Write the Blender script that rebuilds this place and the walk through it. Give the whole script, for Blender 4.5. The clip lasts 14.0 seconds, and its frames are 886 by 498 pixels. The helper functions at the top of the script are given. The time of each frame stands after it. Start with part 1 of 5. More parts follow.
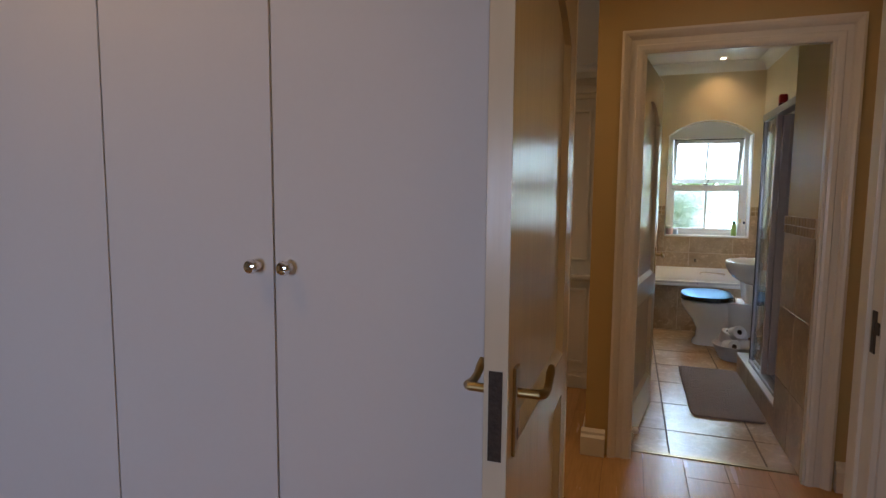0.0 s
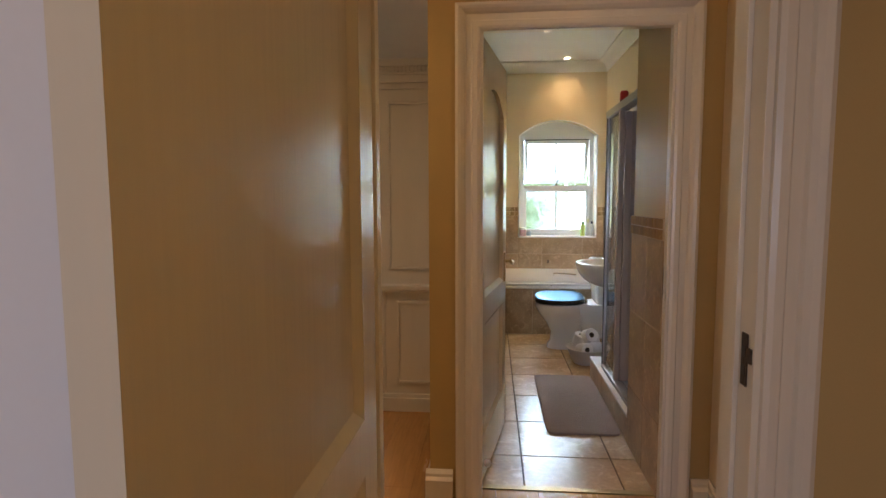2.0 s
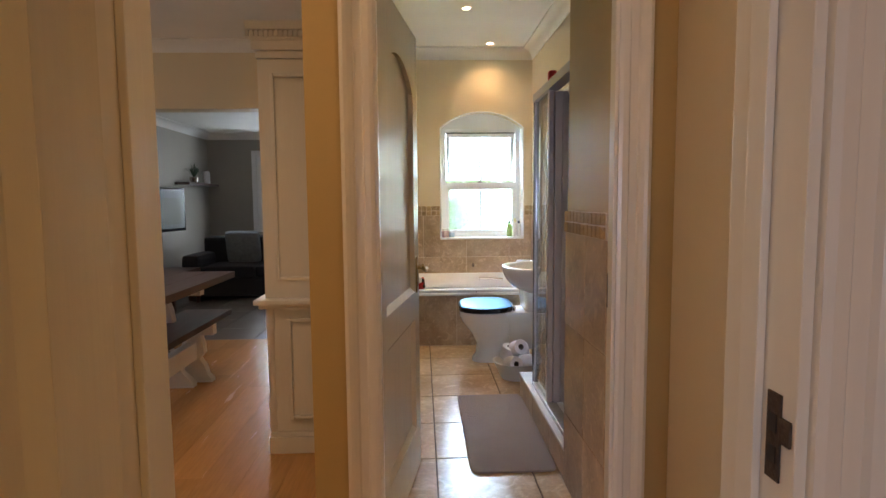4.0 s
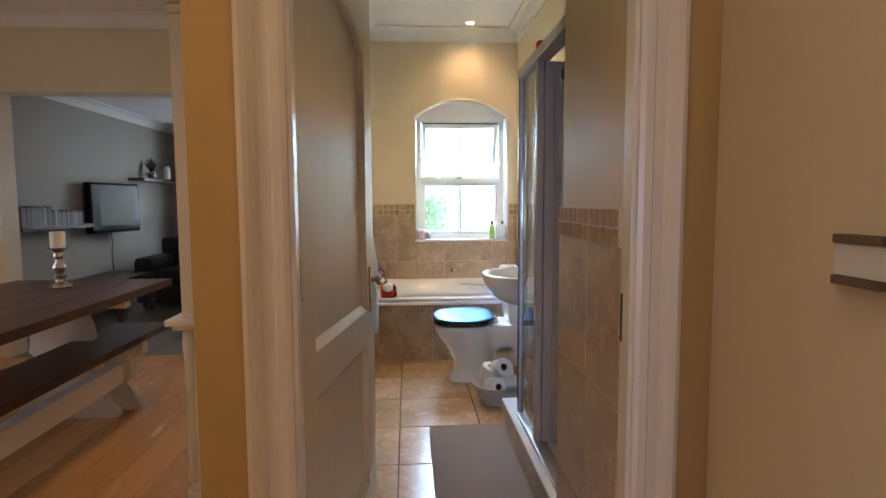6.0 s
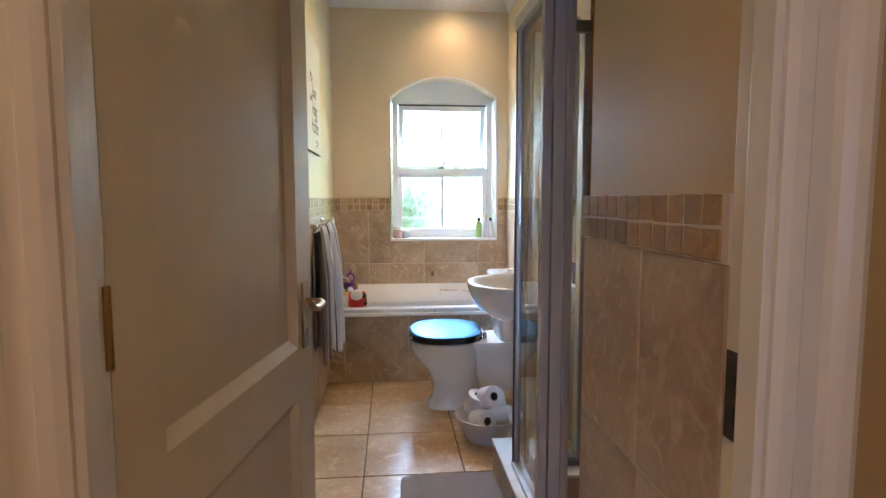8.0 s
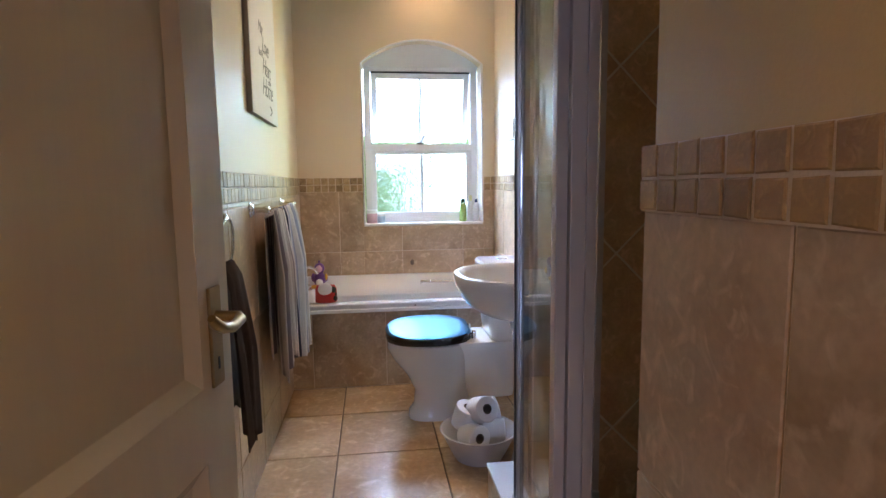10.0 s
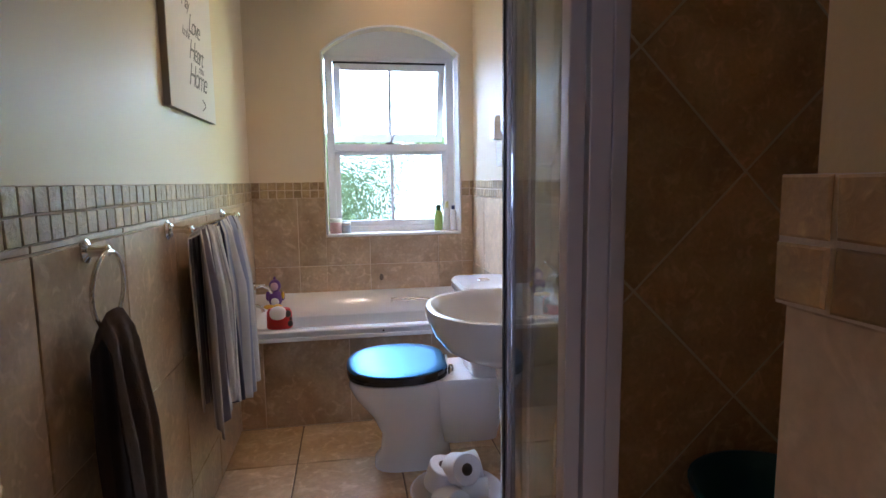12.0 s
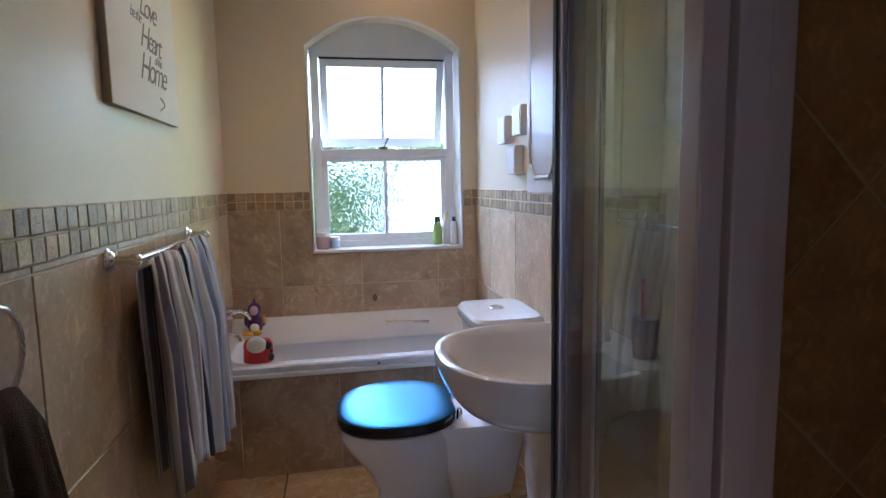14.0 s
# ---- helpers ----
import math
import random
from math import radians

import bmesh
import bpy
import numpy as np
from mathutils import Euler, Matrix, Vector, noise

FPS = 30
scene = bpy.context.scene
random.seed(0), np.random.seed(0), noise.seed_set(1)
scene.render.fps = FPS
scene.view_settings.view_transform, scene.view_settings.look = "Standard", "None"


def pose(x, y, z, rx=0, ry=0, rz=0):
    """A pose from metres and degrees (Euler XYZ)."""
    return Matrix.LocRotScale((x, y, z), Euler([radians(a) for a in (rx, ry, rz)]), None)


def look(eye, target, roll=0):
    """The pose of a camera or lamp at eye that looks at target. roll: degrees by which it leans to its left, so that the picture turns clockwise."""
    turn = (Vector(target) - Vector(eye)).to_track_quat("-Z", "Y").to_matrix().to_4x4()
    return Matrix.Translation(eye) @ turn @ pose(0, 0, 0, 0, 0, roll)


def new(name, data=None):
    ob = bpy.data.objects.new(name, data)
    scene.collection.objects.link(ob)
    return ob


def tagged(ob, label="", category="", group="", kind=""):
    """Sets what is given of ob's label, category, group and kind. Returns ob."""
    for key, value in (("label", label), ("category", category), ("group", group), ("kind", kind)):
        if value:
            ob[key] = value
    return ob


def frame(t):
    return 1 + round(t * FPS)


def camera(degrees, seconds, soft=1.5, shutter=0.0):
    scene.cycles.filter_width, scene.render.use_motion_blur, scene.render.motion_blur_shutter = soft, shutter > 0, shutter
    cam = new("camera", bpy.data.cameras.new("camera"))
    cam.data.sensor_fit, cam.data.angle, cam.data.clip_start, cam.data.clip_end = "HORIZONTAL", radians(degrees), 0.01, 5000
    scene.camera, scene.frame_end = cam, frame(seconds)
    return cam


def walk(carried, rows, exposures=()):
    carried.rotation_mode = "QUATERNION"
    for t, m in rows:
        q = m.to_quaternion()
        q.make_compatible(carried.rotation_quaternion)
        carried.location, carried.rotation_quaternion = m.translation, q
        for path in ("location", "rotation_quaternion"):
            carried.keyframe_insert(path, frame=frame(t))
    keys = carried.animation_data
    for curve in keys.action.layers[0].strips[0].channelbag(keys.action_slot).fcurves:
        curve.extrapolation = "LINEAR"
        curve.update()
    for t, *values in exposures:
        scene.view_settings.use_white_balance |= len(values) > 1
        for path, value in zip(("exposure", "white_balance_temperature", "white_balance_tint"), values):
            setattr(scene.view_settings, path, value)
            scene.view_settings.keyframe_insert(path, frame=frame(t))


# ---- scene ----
cam = camera(77.0, 14.0)
PATH = [
    (0, (0.213, 0.71, 1.312), (-0.419, 2.598, 1.12), 0.5),
    (0.5, (0.24, 0.819, 1.315), (-0.265, 2.745, 1.126), 0.3),
    (1, (0.232, 0.95, 1.307), (-0.15, 2.905, 1.123), 0.1),
    (1.5, (0.258, 1.08, 1.305), (-0.013, 3.053, 1.124), 0.0),
    (2, (0.301, 1.239, 1.304), (0.125, 3.223, 1.126), -0.2),
    (2.5, (0.336, 1.387, 1.296), (0.235, 3.377, 1.12), -0.4),
    (3, (0.36, 1.513, 1.281), (0.32, 3.506, 1.108), -0.4),
    (3.5, (0.38, 1.664, 1.266), (0.409, 3.656, 1.095), -0.4),
    (4, (0.395, 1.794, 1.262), (0.47, 3.786, 1.092), -0.5),
    (6.5, (0.524, 2.478, 1.225), (0.663, 4.466, 1.057), -0.2),
    (7, (0.538, 2.632, 1.214), (0.695, 4.618, 1.047), -0.1),
    (7.5, (0.565, 2.811, 1.216), (0.736, 4.796, 1.045), 0.0),
    (10, (0.625, 3.419, 1.167), (0.876, 5.39, 0.937), -0.7),
    (10.5, (0.653, 3.561, 1.178), (0.935, 5.526, 0.937), -0.7),
    (11, (0.683, 3.682, 1.195), (0.987, 5.644, 0.953), -0.7),
    (11.5, (0.7, 3.762, 1.207), (1.019, 5.721, 0.966), -0.6),
    (12, (0.709, 3.836, 1.216), (1.038, 5.794, 0.974), -0.7),
    (12.5, (0.706, 3.942, 1.228), (1.046, 5.898, 0.988), -0.7),
    (13, (0.7, 4.043, 1.237), (1.051, 5.997, 1.0), -0.8),
    (13.5, (0.697, 4.129, 1.236), (1.06, 6.082, 1.003), -0.9),
    (14, (0.707, 4.196, 1.247), (1.076, 6.148, 1.016), -1.0),
]
walk(cam, [(t, look(eye, target, roll)) for t, eye, target, roll in PATH],
     [(0.0, -0.03, 6750, 13), (1.5, 0.25, 7200, 14), (3.0, 0.92, 7000, 15), (7.5, 0.95, 6150, 16), (10.5, 0.68, 6000, 23), (12.5, 0.22, 5850, 25), (14.0, 0.0, 5700, 25)])

# ---- light ----
XL, XR, YB = 0.15, 1.47, 7.21          # bathroom side walls and back wall
CEIL = 2.70

world = bpy.data.worlds.new("sky")
scene.world = world
world.use_nodes = True
wn = world.node_tree
sky = wn.nodes.new("ShaderNodeTexSky")
sky.sky_type, sky.sun_disc, sky.sun_elevation, sky.sun_rotation = "NISHITA", False, radians(53), radians(249)
wn.links.new(sky.outputs[0], wn.nodes["Background"].inputs[0])
wn.nodes["Background"].inputs[1].default_value = 0.12


def area_light(name, eye, target, sx, sy, watts, colour):
    d = bpy.data.lights.new(name, "AREA")
    d.shape, d.size, d.size_y, d.energy, d.color = "RECTANGLE", sx, sy, watts, colour
    ob = new(name, d)
    ob.matrix_world = look(eye, target)
    return ob


def spot_light(name, eye, target, watts, degrees=110, colour=(1.0, 0.66, 0.34), soft=0.03):
    d = bpy.data.lights.new(name, "SPOT")
    d.energy, d.color, d.spot_size, d.spot_blend, d.shadow_soft_size = watts, colour, radians(degrees), 0.9, soft
    ob = new(name, d)
    ob.matrix_world = look(eye, target)
    return ob


sun = bpy.data.lights.new("sun", "SUN")
sun.energy, sun.angle, sun.color = 4.0, radians(0.6), (1.0, 0.95, 0.86)
new("sun", sun).matrix_world = look((0, 0, 10), (0.9, 0.35, 8.7))

area_light("bathroom_window_light", (0.60, 7.85, 1.95), (1.12, 6.6, 0.45), 0.9, 1.3, 68, (0.50, 0.71, 1.0)).data.spread = radians(125)
# added green lamp, stands in for daylight bounced off the garden
area_light("garden_bounce_fill", (1.95, 8.25, 1.55), (0.15, 5.1, 1.25), 0.8, 1.2, 21, (0.60, 1.0, 0.15))
area_light("bedroom_window_light", (-1.0, -2.75, 1.2), (-2.0, 1.8, 0.5), 1.6, 0.9, 20, (0.48, 0.64, 1.0)).data.spread = radians(105)
area_light("living_window_light", (-1.75, 11.1, 1.5), (-1.75, 9.0, 1.0), 0.9, 1.1, 13, (0.8, 0.9, 1.0))
area_light("dining_window_light", (-3.5, 4.9, 1.55), (-1.0, 4.9, 1.3), 1.7, 1.1, 5, (0.95, 0.93, 1.0))
BATH_SPOTS = [(0.745, 6.07), (1.035, 7.0)]
for (sx, sy), watts in zip(BATH_SPOTS, (26, 9)):
    spot_light("downlight_or_fill_beam", (sx, sy, CEIL - 0.02), (sx, sy, 0), watts, 130, soft=0.05)
# a dining downlight, then two unseen lamps added to brighten dresser and hall
DINING_AND_FILL_SPOTS = [(-0.78, 5.8), (-0.70, 3.1), (0.60, 2.78)]
for (sx, sy), watts in zip(DINING_AND_FILL_SPOTS, (25, 26, 10)):
    spot_light("downlight_or_fill_beam", (sx, sy, CEIL - 0.02), (sx, sy, 0), watts, 150, (1.0, 0.70, 0.44), 0.08)
# unseen bedroom lamps: one warms the open door, one the cupboard tops
spot_light("downlight_or_fill_beam", (0.72, 0.88, CEIL - 0.06), (0.5, 1.1, 0), 27, 165, (1.0, 0.62, 0.27), 0.45)
spot_light("downlight_or_fill_beam", (-1.15, 1.25, CEIL - 0.06), (-1.15, 1.5, 0), 13, 165, (1.0, 0.58, 0.18), 0.1)


# ---- materials ----
def mat(name, colour, rough=0.5, metal=0.0, grain=40.0, vary=0.06, bump=0.05, blotch=3.0, blotch_vary=0.06,
        island=0.0, stretch=(1, 1, 1), coat=0.0, spread=0.04):
    """A surface with fine grain and broad blotches; island: change of tone from piece to piece."""
    m = bpy.data.materials.new(name)
    m.use_nodes = True
    t = m.node_tree
    b = t.nodes["Principled BSDF"]
    co = t.nodes.new("ShaderNodeTexCoord")
    mp = t.nodes.new("ShaderNodeMapping")
    mp.inputs["Scale"].default_value = stretch
    t.links.new(co.outputs["Object"], mp.inputs[0])
    fine, broad = t.nodes.new("ShaderNodeTexNoise"), t.nodes.new("ShaderNodeTexNoise")
    fine.inputs["Scale"].default_value, fine.inputs["Detail"].default_value = grain, 6
    broad.inputs["Scale"].default_value, broad.inputs["Detail"].default_value = blotch, 4
    for n in (fine, broad):
        t.links.new(mp.outputs[0], n.inputs["Vector"])
    a = t.nodes.new("ShaderNodeMath")
    a.operation = "MULTIPLY_ADD"
    t.links.new(fine.outputs["Fac"], a.inputs[0])
    a.inputs[1].default_value, a.inputs[2].default_value = 2 * vary, 1.0 - vary - blotch_vary
    c = t.nodes.new("ShaderNodeMath")
    c.operation = "MULTIPLY_ADD"
    t.links.new(broad.outputs["Fac"], c.inputs[0])
    c.inputs[1].default_value = 2 * blotch_vary
    t.links.new(a.outputs[0], c.inputs[2])
    value = c.outputs[0]
    if island:
        oi = t.nodes.new("ShaderNodeObjectInfo")
        d = t.nodes.new("ShaderNodeMath")
        d.operation = "MULTIPLY_ADD"
        t.links.new(oi.outputs["Random"], d.inputs[0])
        d.inputs[1].default_value, d.inputs[2].default_value = 2 * island, 1 - island
        e = t.nodes.new("ShaderNodeMath")
        e.operation = "MULTIPLY"
        t.links.new(value, e.inputs[0])
        t.links.new(d.outputs[0], e.inputs[1])
        value = e.outputs[0]
    h = t.nodes.new("ShaderNodeHueSaturation")
    h.inputs["Color"].default_value = (*colour, 1)
    t.links.new(value, h.inputs["Value"])
    t.links.new(h.outputs[0], b.inputs["Base Color"])
    b.inputs["Metallic"].default_value = metal
    r = t.nodes.new("ShaderNodeMath")
    r.operation = "MULTIPLY_ADD"
    t.links.new(broad.outputs["Fac"], r.inputs[0])
    r.inputs[1].default_value, r.inputs[2].default_value = 2 * spread, max(rough - spread, 0.01)
    t.links.new(r.outputs[0], b.inputs["Roughness"])
    if bump:
        bp = t.nodes.new("ShaderNodeBump")
        bp.inputs["Strength"].default_value, bp.inputs["Distance"].default_value = bump, 0.01
        t.links.new(fine.outputs["Fac"], bp.inputs["Height"])
        t.links.new(bp.outputs[0], b.inputs["Normal"])
    if coat:
        b.inputs["Coat Weight"].default_value, b.inputs["Coat Roughness"].default_value = coat, 0.05
    return m


def stone(name, dark, light, rough, island=0.14, scale=5.0, bump=0.04):
    """Travertine-like tile: cloudy beige with thin darker veins, a little different on each piece."""
    m = bpy.data.materials.new(name)
    m.use_nodes = True
    t = m.node_tree
    b = t.nodes["Principled BSDF"]
    co, oi = t.nodes.new("ShaderNodeTexCoord"), t.nodes.new("ShaderNodeObjectInfo")
    sh = t.nodes.new("ShaderNodeVectorMath")
    sh.operation = "MULTIPLY_ADD"
    cmb = t.nodes.new("ShaderNodeCombineXYZ")
    for k in range(3):
        t.links.new(oi.outputs["Random"], cmb.inputs[k])
    sh.inputs[1].default_value = (37, 23, 51)
    t.links.new(cmb.outputs[0], sh.inputs[0])
    t.links.new(co.outputs["Object"], sh.inputs[2])
    cloud, vein = t.nodes.new("ShaderNodeTexNoise"), t.nodes.new("ShaderNodeTexNoise")
    cloud.inputs["Scale"].default_value, cloud.inputs["Detail"].default_value = scale, 8
    cloud.inputs["Distortion"].default_value = 0.8
    vein.inputs["Scale"].default_value, vein.inputs["Detail"].default_value = scale * 3.5, 9
    vein.inputs["Distortion"].default_value = 1.5
    for n in (cloud, vein):
        t.links.new(sh.outputs[0], n.inputs["Vector"])
    ramp = t.nodes.new("ShaderNodeValToRGB")
    ramp.color_ramp.elements[0].position, ramp.color_ramp.elements[1].position = 0.3, 0.7
    ramp.color_ramp.elements[0].color, ramp.color_ramp.elements[1].color = (*dark, 1), (*light, 1)
    t.links.new(cloud.outputs["Fac"], ramp.inputs[0])
    vr = t.nodes.new("ShaderNodeValToRGB")
    e = vr.color_ramp.elements
    e[0].position, e[0].color = 0.53, (0, 0, 0, 1)
    e[1].position, e[1].color = 0.73, (0.75, 0.75, 0.75, 1)
    t.links.new(vein.outputs["Fac"], vr.inputs[0])
    speck = t.nodes.new("ShaderNodeTexNoise")
    speck.inputs["Scale"].default_value, speck.inputs["Detail"].default_value = scale * 14, 5
    t.links.new(sh.outputs[0], speck.inputs["Vector"])
    sr = t.nodes.new("ShaderNodeMapRange")
    sr.inputs["From Min"].default_value, sr.inputs["From Max"].default_value = 0.3, 0.7
    sr.inputs["To Min"].default_value, sr.inputs["To Max"].default_value = 0.90, 1.08
    t.links.new(speck.outputs["Fac"], sr.inputs["Value"])
    fl = t.nodes.new("ShaderNodeMix")
    fl.data_type, fl.blend_type = "RGBA", "MIX"
    fl.inputs["B"].default_value = (min(light[0] * 1.25, 1), min(light[1] * 1.28, 1), min(light[2] * 1.32, 1), 1)
    t.links.new(vr.outputs[0], fl.inputs["Factor"])
    t.links.new(ramp.outputs[0], fl.inputs["A"])
    mx = t.nodes.new("ShaderNodeMix")
    mx.data_type, mx.blend_type = "RGBA", "MULTIPLY"
    mx.inputs["Factor"].default_value = 1.0
    t.links.new(fl.outputs["Result"], mx.inputs["A"])
    t.links.new(sr.outputs["Result"], mx.inputs["B"])
    h = t.nodes.new("ShaderNodeHueSaturation")
    d = t.nodes.new("ShaderNodeMath")
    d.operation = "MULTIPLY_ADD"
    t.links.new(oi.outputs["Random"], d.inputs[0])
    d.inputs[1].default_value, d.inputs[2].default_value = 2 * island, 1 - island
    t.links.new(d.outputs[0], h.inputs["Value"])
    t.links.new(mx.outputs["Result"], h.inputs["Color"])
    t.links.new(h.outputs[0], b.inputs["Base Color"])
    r = t.nodes.new("ShaderNodeMath")
    r.operation = "MULTIPLY_ADD"
    t.links.new(vein.outputs["Fac"], r.inputs[0])
    r.inputs[1].default_value, r.inputs[2].default_value = 0.12, rough - 0.06
    t.links.new(r.outputs[0], b.inputs["Roughness"])
    bp = t.nodes.new("ShaderNodeBump")
    bp.inputs["Strength"].default_value, bp.inputs["Distance"].default_value = bump, 0.004
    t.links.new(vein.outputs["Fac"], bp.inputs["Height"])
    t.links.new(bp.outputs[0], b.inputs["Normal"])
    return m


def glowing(name, colour, strength):
    m = bpy.data.materials.new(name)
    m.use_nodes = True
    b = m.node_tree.nodes["Principled BSDF"]
    b.inputs["Base Color"].default_value = (0, 0, 0, 1)
    b.inputs["Emission Color"].default_value = (*colour, 1)
    b.inputs["Emission Strength"].default_value = strength
    return m


def glass(name, colour=(1, 1, 1), rough=0.0, ripples=0.0, cells=60.0, ior=1.45):
    m = bpy.data.materials.new(name)
    m.use_nodes = True
    t = m.node_tree
    b = t.nodes["Principled BSDF"]
    b.inputs["Base Color"].default_value = (*colour, 1)
    b.inputs["Transmission Weight"].default_value = 1.0
    b.inputs["Roughness"].default_value, b.inputs["IOR"].default_value = rough, ior
    if ripples:
        co, v, bp = t.nodes.new("ShaderNodeTexCoord"), t.nodes.new("ShaderNodeTexVoronoi"), t.nodes.new("ShaderNodeBump")
        v.inputs["Scale"].default_value, v.feature = cells, "DISTANCE_TO_EDGE"
        bp.inputs["Strength"].default_value, bp.inputs["Distance"].default_value = ripples, 0.01
        t.links.new(co.outputs["Object"], v.inputs["Vector"])
        t.links.new(v.outputs["Distance"], bp.inputs["Height"])
        t.links.new(bp.outputs[0], b.inputs["Normal"])
    return m


def striped(name, colours, count):
    """Woven towel: bands across its width, by the cloth's own coordinates."""
    m = mat(name, (0.5, 0.5, 0.5), 0.95, grain=350, vary=0.1, bump=0.5, blotch=12)
    t = m.node_tree
    h = next(n for n in t.nodes if n.bl_idname == "ShaderNodeHueSaturation")
    uv, sep, mul, fr, ramp = (t.nodes.new("ShaderNode" + n) for n in ("UVMap", "SeparateXYZ", "Math", "Math", "ValToRGB"))
    t.links.new(uv.outputs[0], sep.inputs[0])
    mul.operation, fr.operation = "MULTIPLY", "FRACT"
    mul.inputs[1].default_value = count
    t.links.new(sep.outputs[0], mul.inputs[0])
    t.links.new(mul.outputs[0], fr.inputs[0])
    t.links.new(fr.outputs[0], ramp.inputs[0])
    ramp.color_ramp.interpolation = "CONSTANT"
    e = ramp.color_ramp.elements
    for k, (at, c) in enumerate(colours):
        s = e[k] if k < 2 else e.new(at)
        s.position, s.color = at, (*c, 1)
    t.links.new(ramp.outputs[0], h.inputs["Color"])
    return m


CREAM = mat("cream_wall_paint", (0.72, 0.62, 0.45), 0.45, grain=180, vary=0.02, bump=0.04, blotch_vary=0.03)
# the cream paint again, tan because dim warm light is in its colour
DIM_CREAM = mat("cream_paint_dim_warm", (0.53, 0.38, 0.165), 0.5, grain=180, vary=0.03, bump=0.05, blotch_vary=0.04)
GREY_PAINT = mat("grey_living_room_paint", (0.36, 0.335, 0.29), 0.7, grain=150, vary=0.03, bump=0.04)
WHITE_CEILING = mat("white_ceiling_paint", (0.80, 0.79, 0.77), 0.7, grain=150, vary=0.02, bump=0.04)
PLASTER = mat("white_plaster", (0.80, 0.79, 0.78), 0.6, grain=120, vary=0.03, bump=0.06)
GLOSS = mat("cream_white_gloss_paint", (0.76, 0.70, 0.58), 0.30, grain=14, vary=0.03, bump=0.05, stretch=(6, 6, 0.5), blotch_vary=0.03)
DOOR_PAINT = mat("brushed_white_door_paint", (0.76, 0.69, 0.53), 0.23, grain=10, vary=0.03, bump=0.09, stretch=(7, 7, 0.35), blotch_vary=0.03)
CUPBOARD_PAINT = mat("white_cupboard_paint", (0.78, 0.77, 0.76), 0.5, grain=60, vary=0.015, bump=0.02, blotch_vary=0.02)
TILE = stone("travertine_tile", (0.36, 0.245, 0.145), (0.56, 0.42, 0.28), 0.32)
SHOWER_TILE = stone("brown_travertine_tile", (0.46, 0.27, 0.14), (0.66, 0.43, 0.24), 0.30, scale=6)
MOSAIC = stone("tumbled_mosaic_stone", (0.26, 0.165, 0.075), (0.47, 0.345, 0.185), 0.42, island=0.25, scale=16, bump=0.5)
STUB_MOSAIC = stone("red_brown_mosaic_stone", (0.28, 0.15, 0.045), (0.40, 0.25, 0.09), 0.55, island=0.25, scale=16, bump=0.2)
FLOOR_TILE = stone("glazed_floor_tile", (0.46, 0.31, 0.17), (0.62, 0.45, 0.28), 0.21, island=0.05, scale=3.5, bump=0.02)
GROUT = mat("beige_grout", (0.64, 0.53, 0.40), 0.9, grain=300, vary=0.1, bump=0.2)
DARK_GROUT = mat("brown_floor_grout", (0.13, 0.085, 0.05), 0.9, grain=300, vary=0.1, bump=0.2)
CERAMIC = mat("white_ceramic", (0.82, 0.83, 0.84), 0.10, grain=20, vary=0.01, bump=0.0, blotch_vary=0.01, coat=0.5, spread=0.01)
BATH_WHITE = mat("white_bath_enamel", (0.80, 0.81, 0.84), 0.16, grain=20, vary=0.01, bump=0.0, blotch_vary=0.02, spread=0.02)
CHROME = mat("chrome", (0.80, 0.80, 0.80), 0.08, 1.0, grain=30, vary=0.02, bump=0.0, spread=0.02)
BRASS = mat("aged_brass", (0.40, 0.28, 0.12), 0.33, 1.0, grain=60, vary=0.12, bump=0.05, blotch=25, blotch_vary=0.12)
DARK_METAL = mat("dark_worn_steel", (0.075, 0.055, 0.042), 0.55, 0.6, grain=120, vary=0.3, bump=0.3, blotch=30, blotch_vary=0.2)
ALUMINIUM = mat("satin_aluminium", (0.42, 0.41, 0.41), 0.38, 0.9, grain=90, vary=0.04, bump=0.02, stretch=(1, 1, 0.05))
PVC = mat("pale_plastic_profile", (0.52, 0.45, 0.41), 0.42, grain=60, vary=0.02, bump=0.01)
WINDOW_PAINT = mat("white_window_paint", (0.80, 0.80, 0.82), 0.35, grain=50, vary=0.02, bump=0.03)
BLACK_SEAT = mat("black_lacquer_sky_sheen", (0.006, 0.009, 0.014), 0.29, grain=25, vary=0.1, bump=0.008, spread=0.02)
# blue of the reflected sky, put into the specular tint and a high IOR
BLACK_SEAT.node_tree.nodes["Principled BSDF"].inputs["Specular Tint"].default_value = (0.0, 0.46, 1.0, 1)
BLACK_SEAT.node_tree.nodes["Principled BSDF"].inputs["IOR"].default_value = 2.5
SEAT_EDGE = mat("black_lacquer", (0.008, 0.008, 0.010), 0.16, grain=25, vary=0.1, bump=0.008, spread=0.02)
SHOWER_GLASS = glass("clear_shower_glass", (0.80, 0.84, 0.82))
CLEAR_GLASS = glass("clear_glass")
OBSCURE_GLASS = glass("dimpled_obscure_glass", (0.97, 1.0, 0.98), 0.06, 0.8, 52)
CABINET_PANEL = mat("grey_beige_cabinet_panel", (0.46, 0.42, 0.38), 0.35, grain=40, vary=0.03, bump=0.01)
BOARD = mat("oak_laminate", (0.50, 0.265, 0.095), 0.26, grain=9, vary=0.22, bump=0.02, blotch=2.5, blotch_vary=0.10, island=0.10, stretch=(9, 0.7, 1))
DARK_WOOD = mat("dark_stained_wood", (0.055, 0.021, 0.012), 0.36, grain=9, vary=0.3, bump=0.05, blotch=3, blotch_vary=0.15, stretch=(8, 0.7, 6))
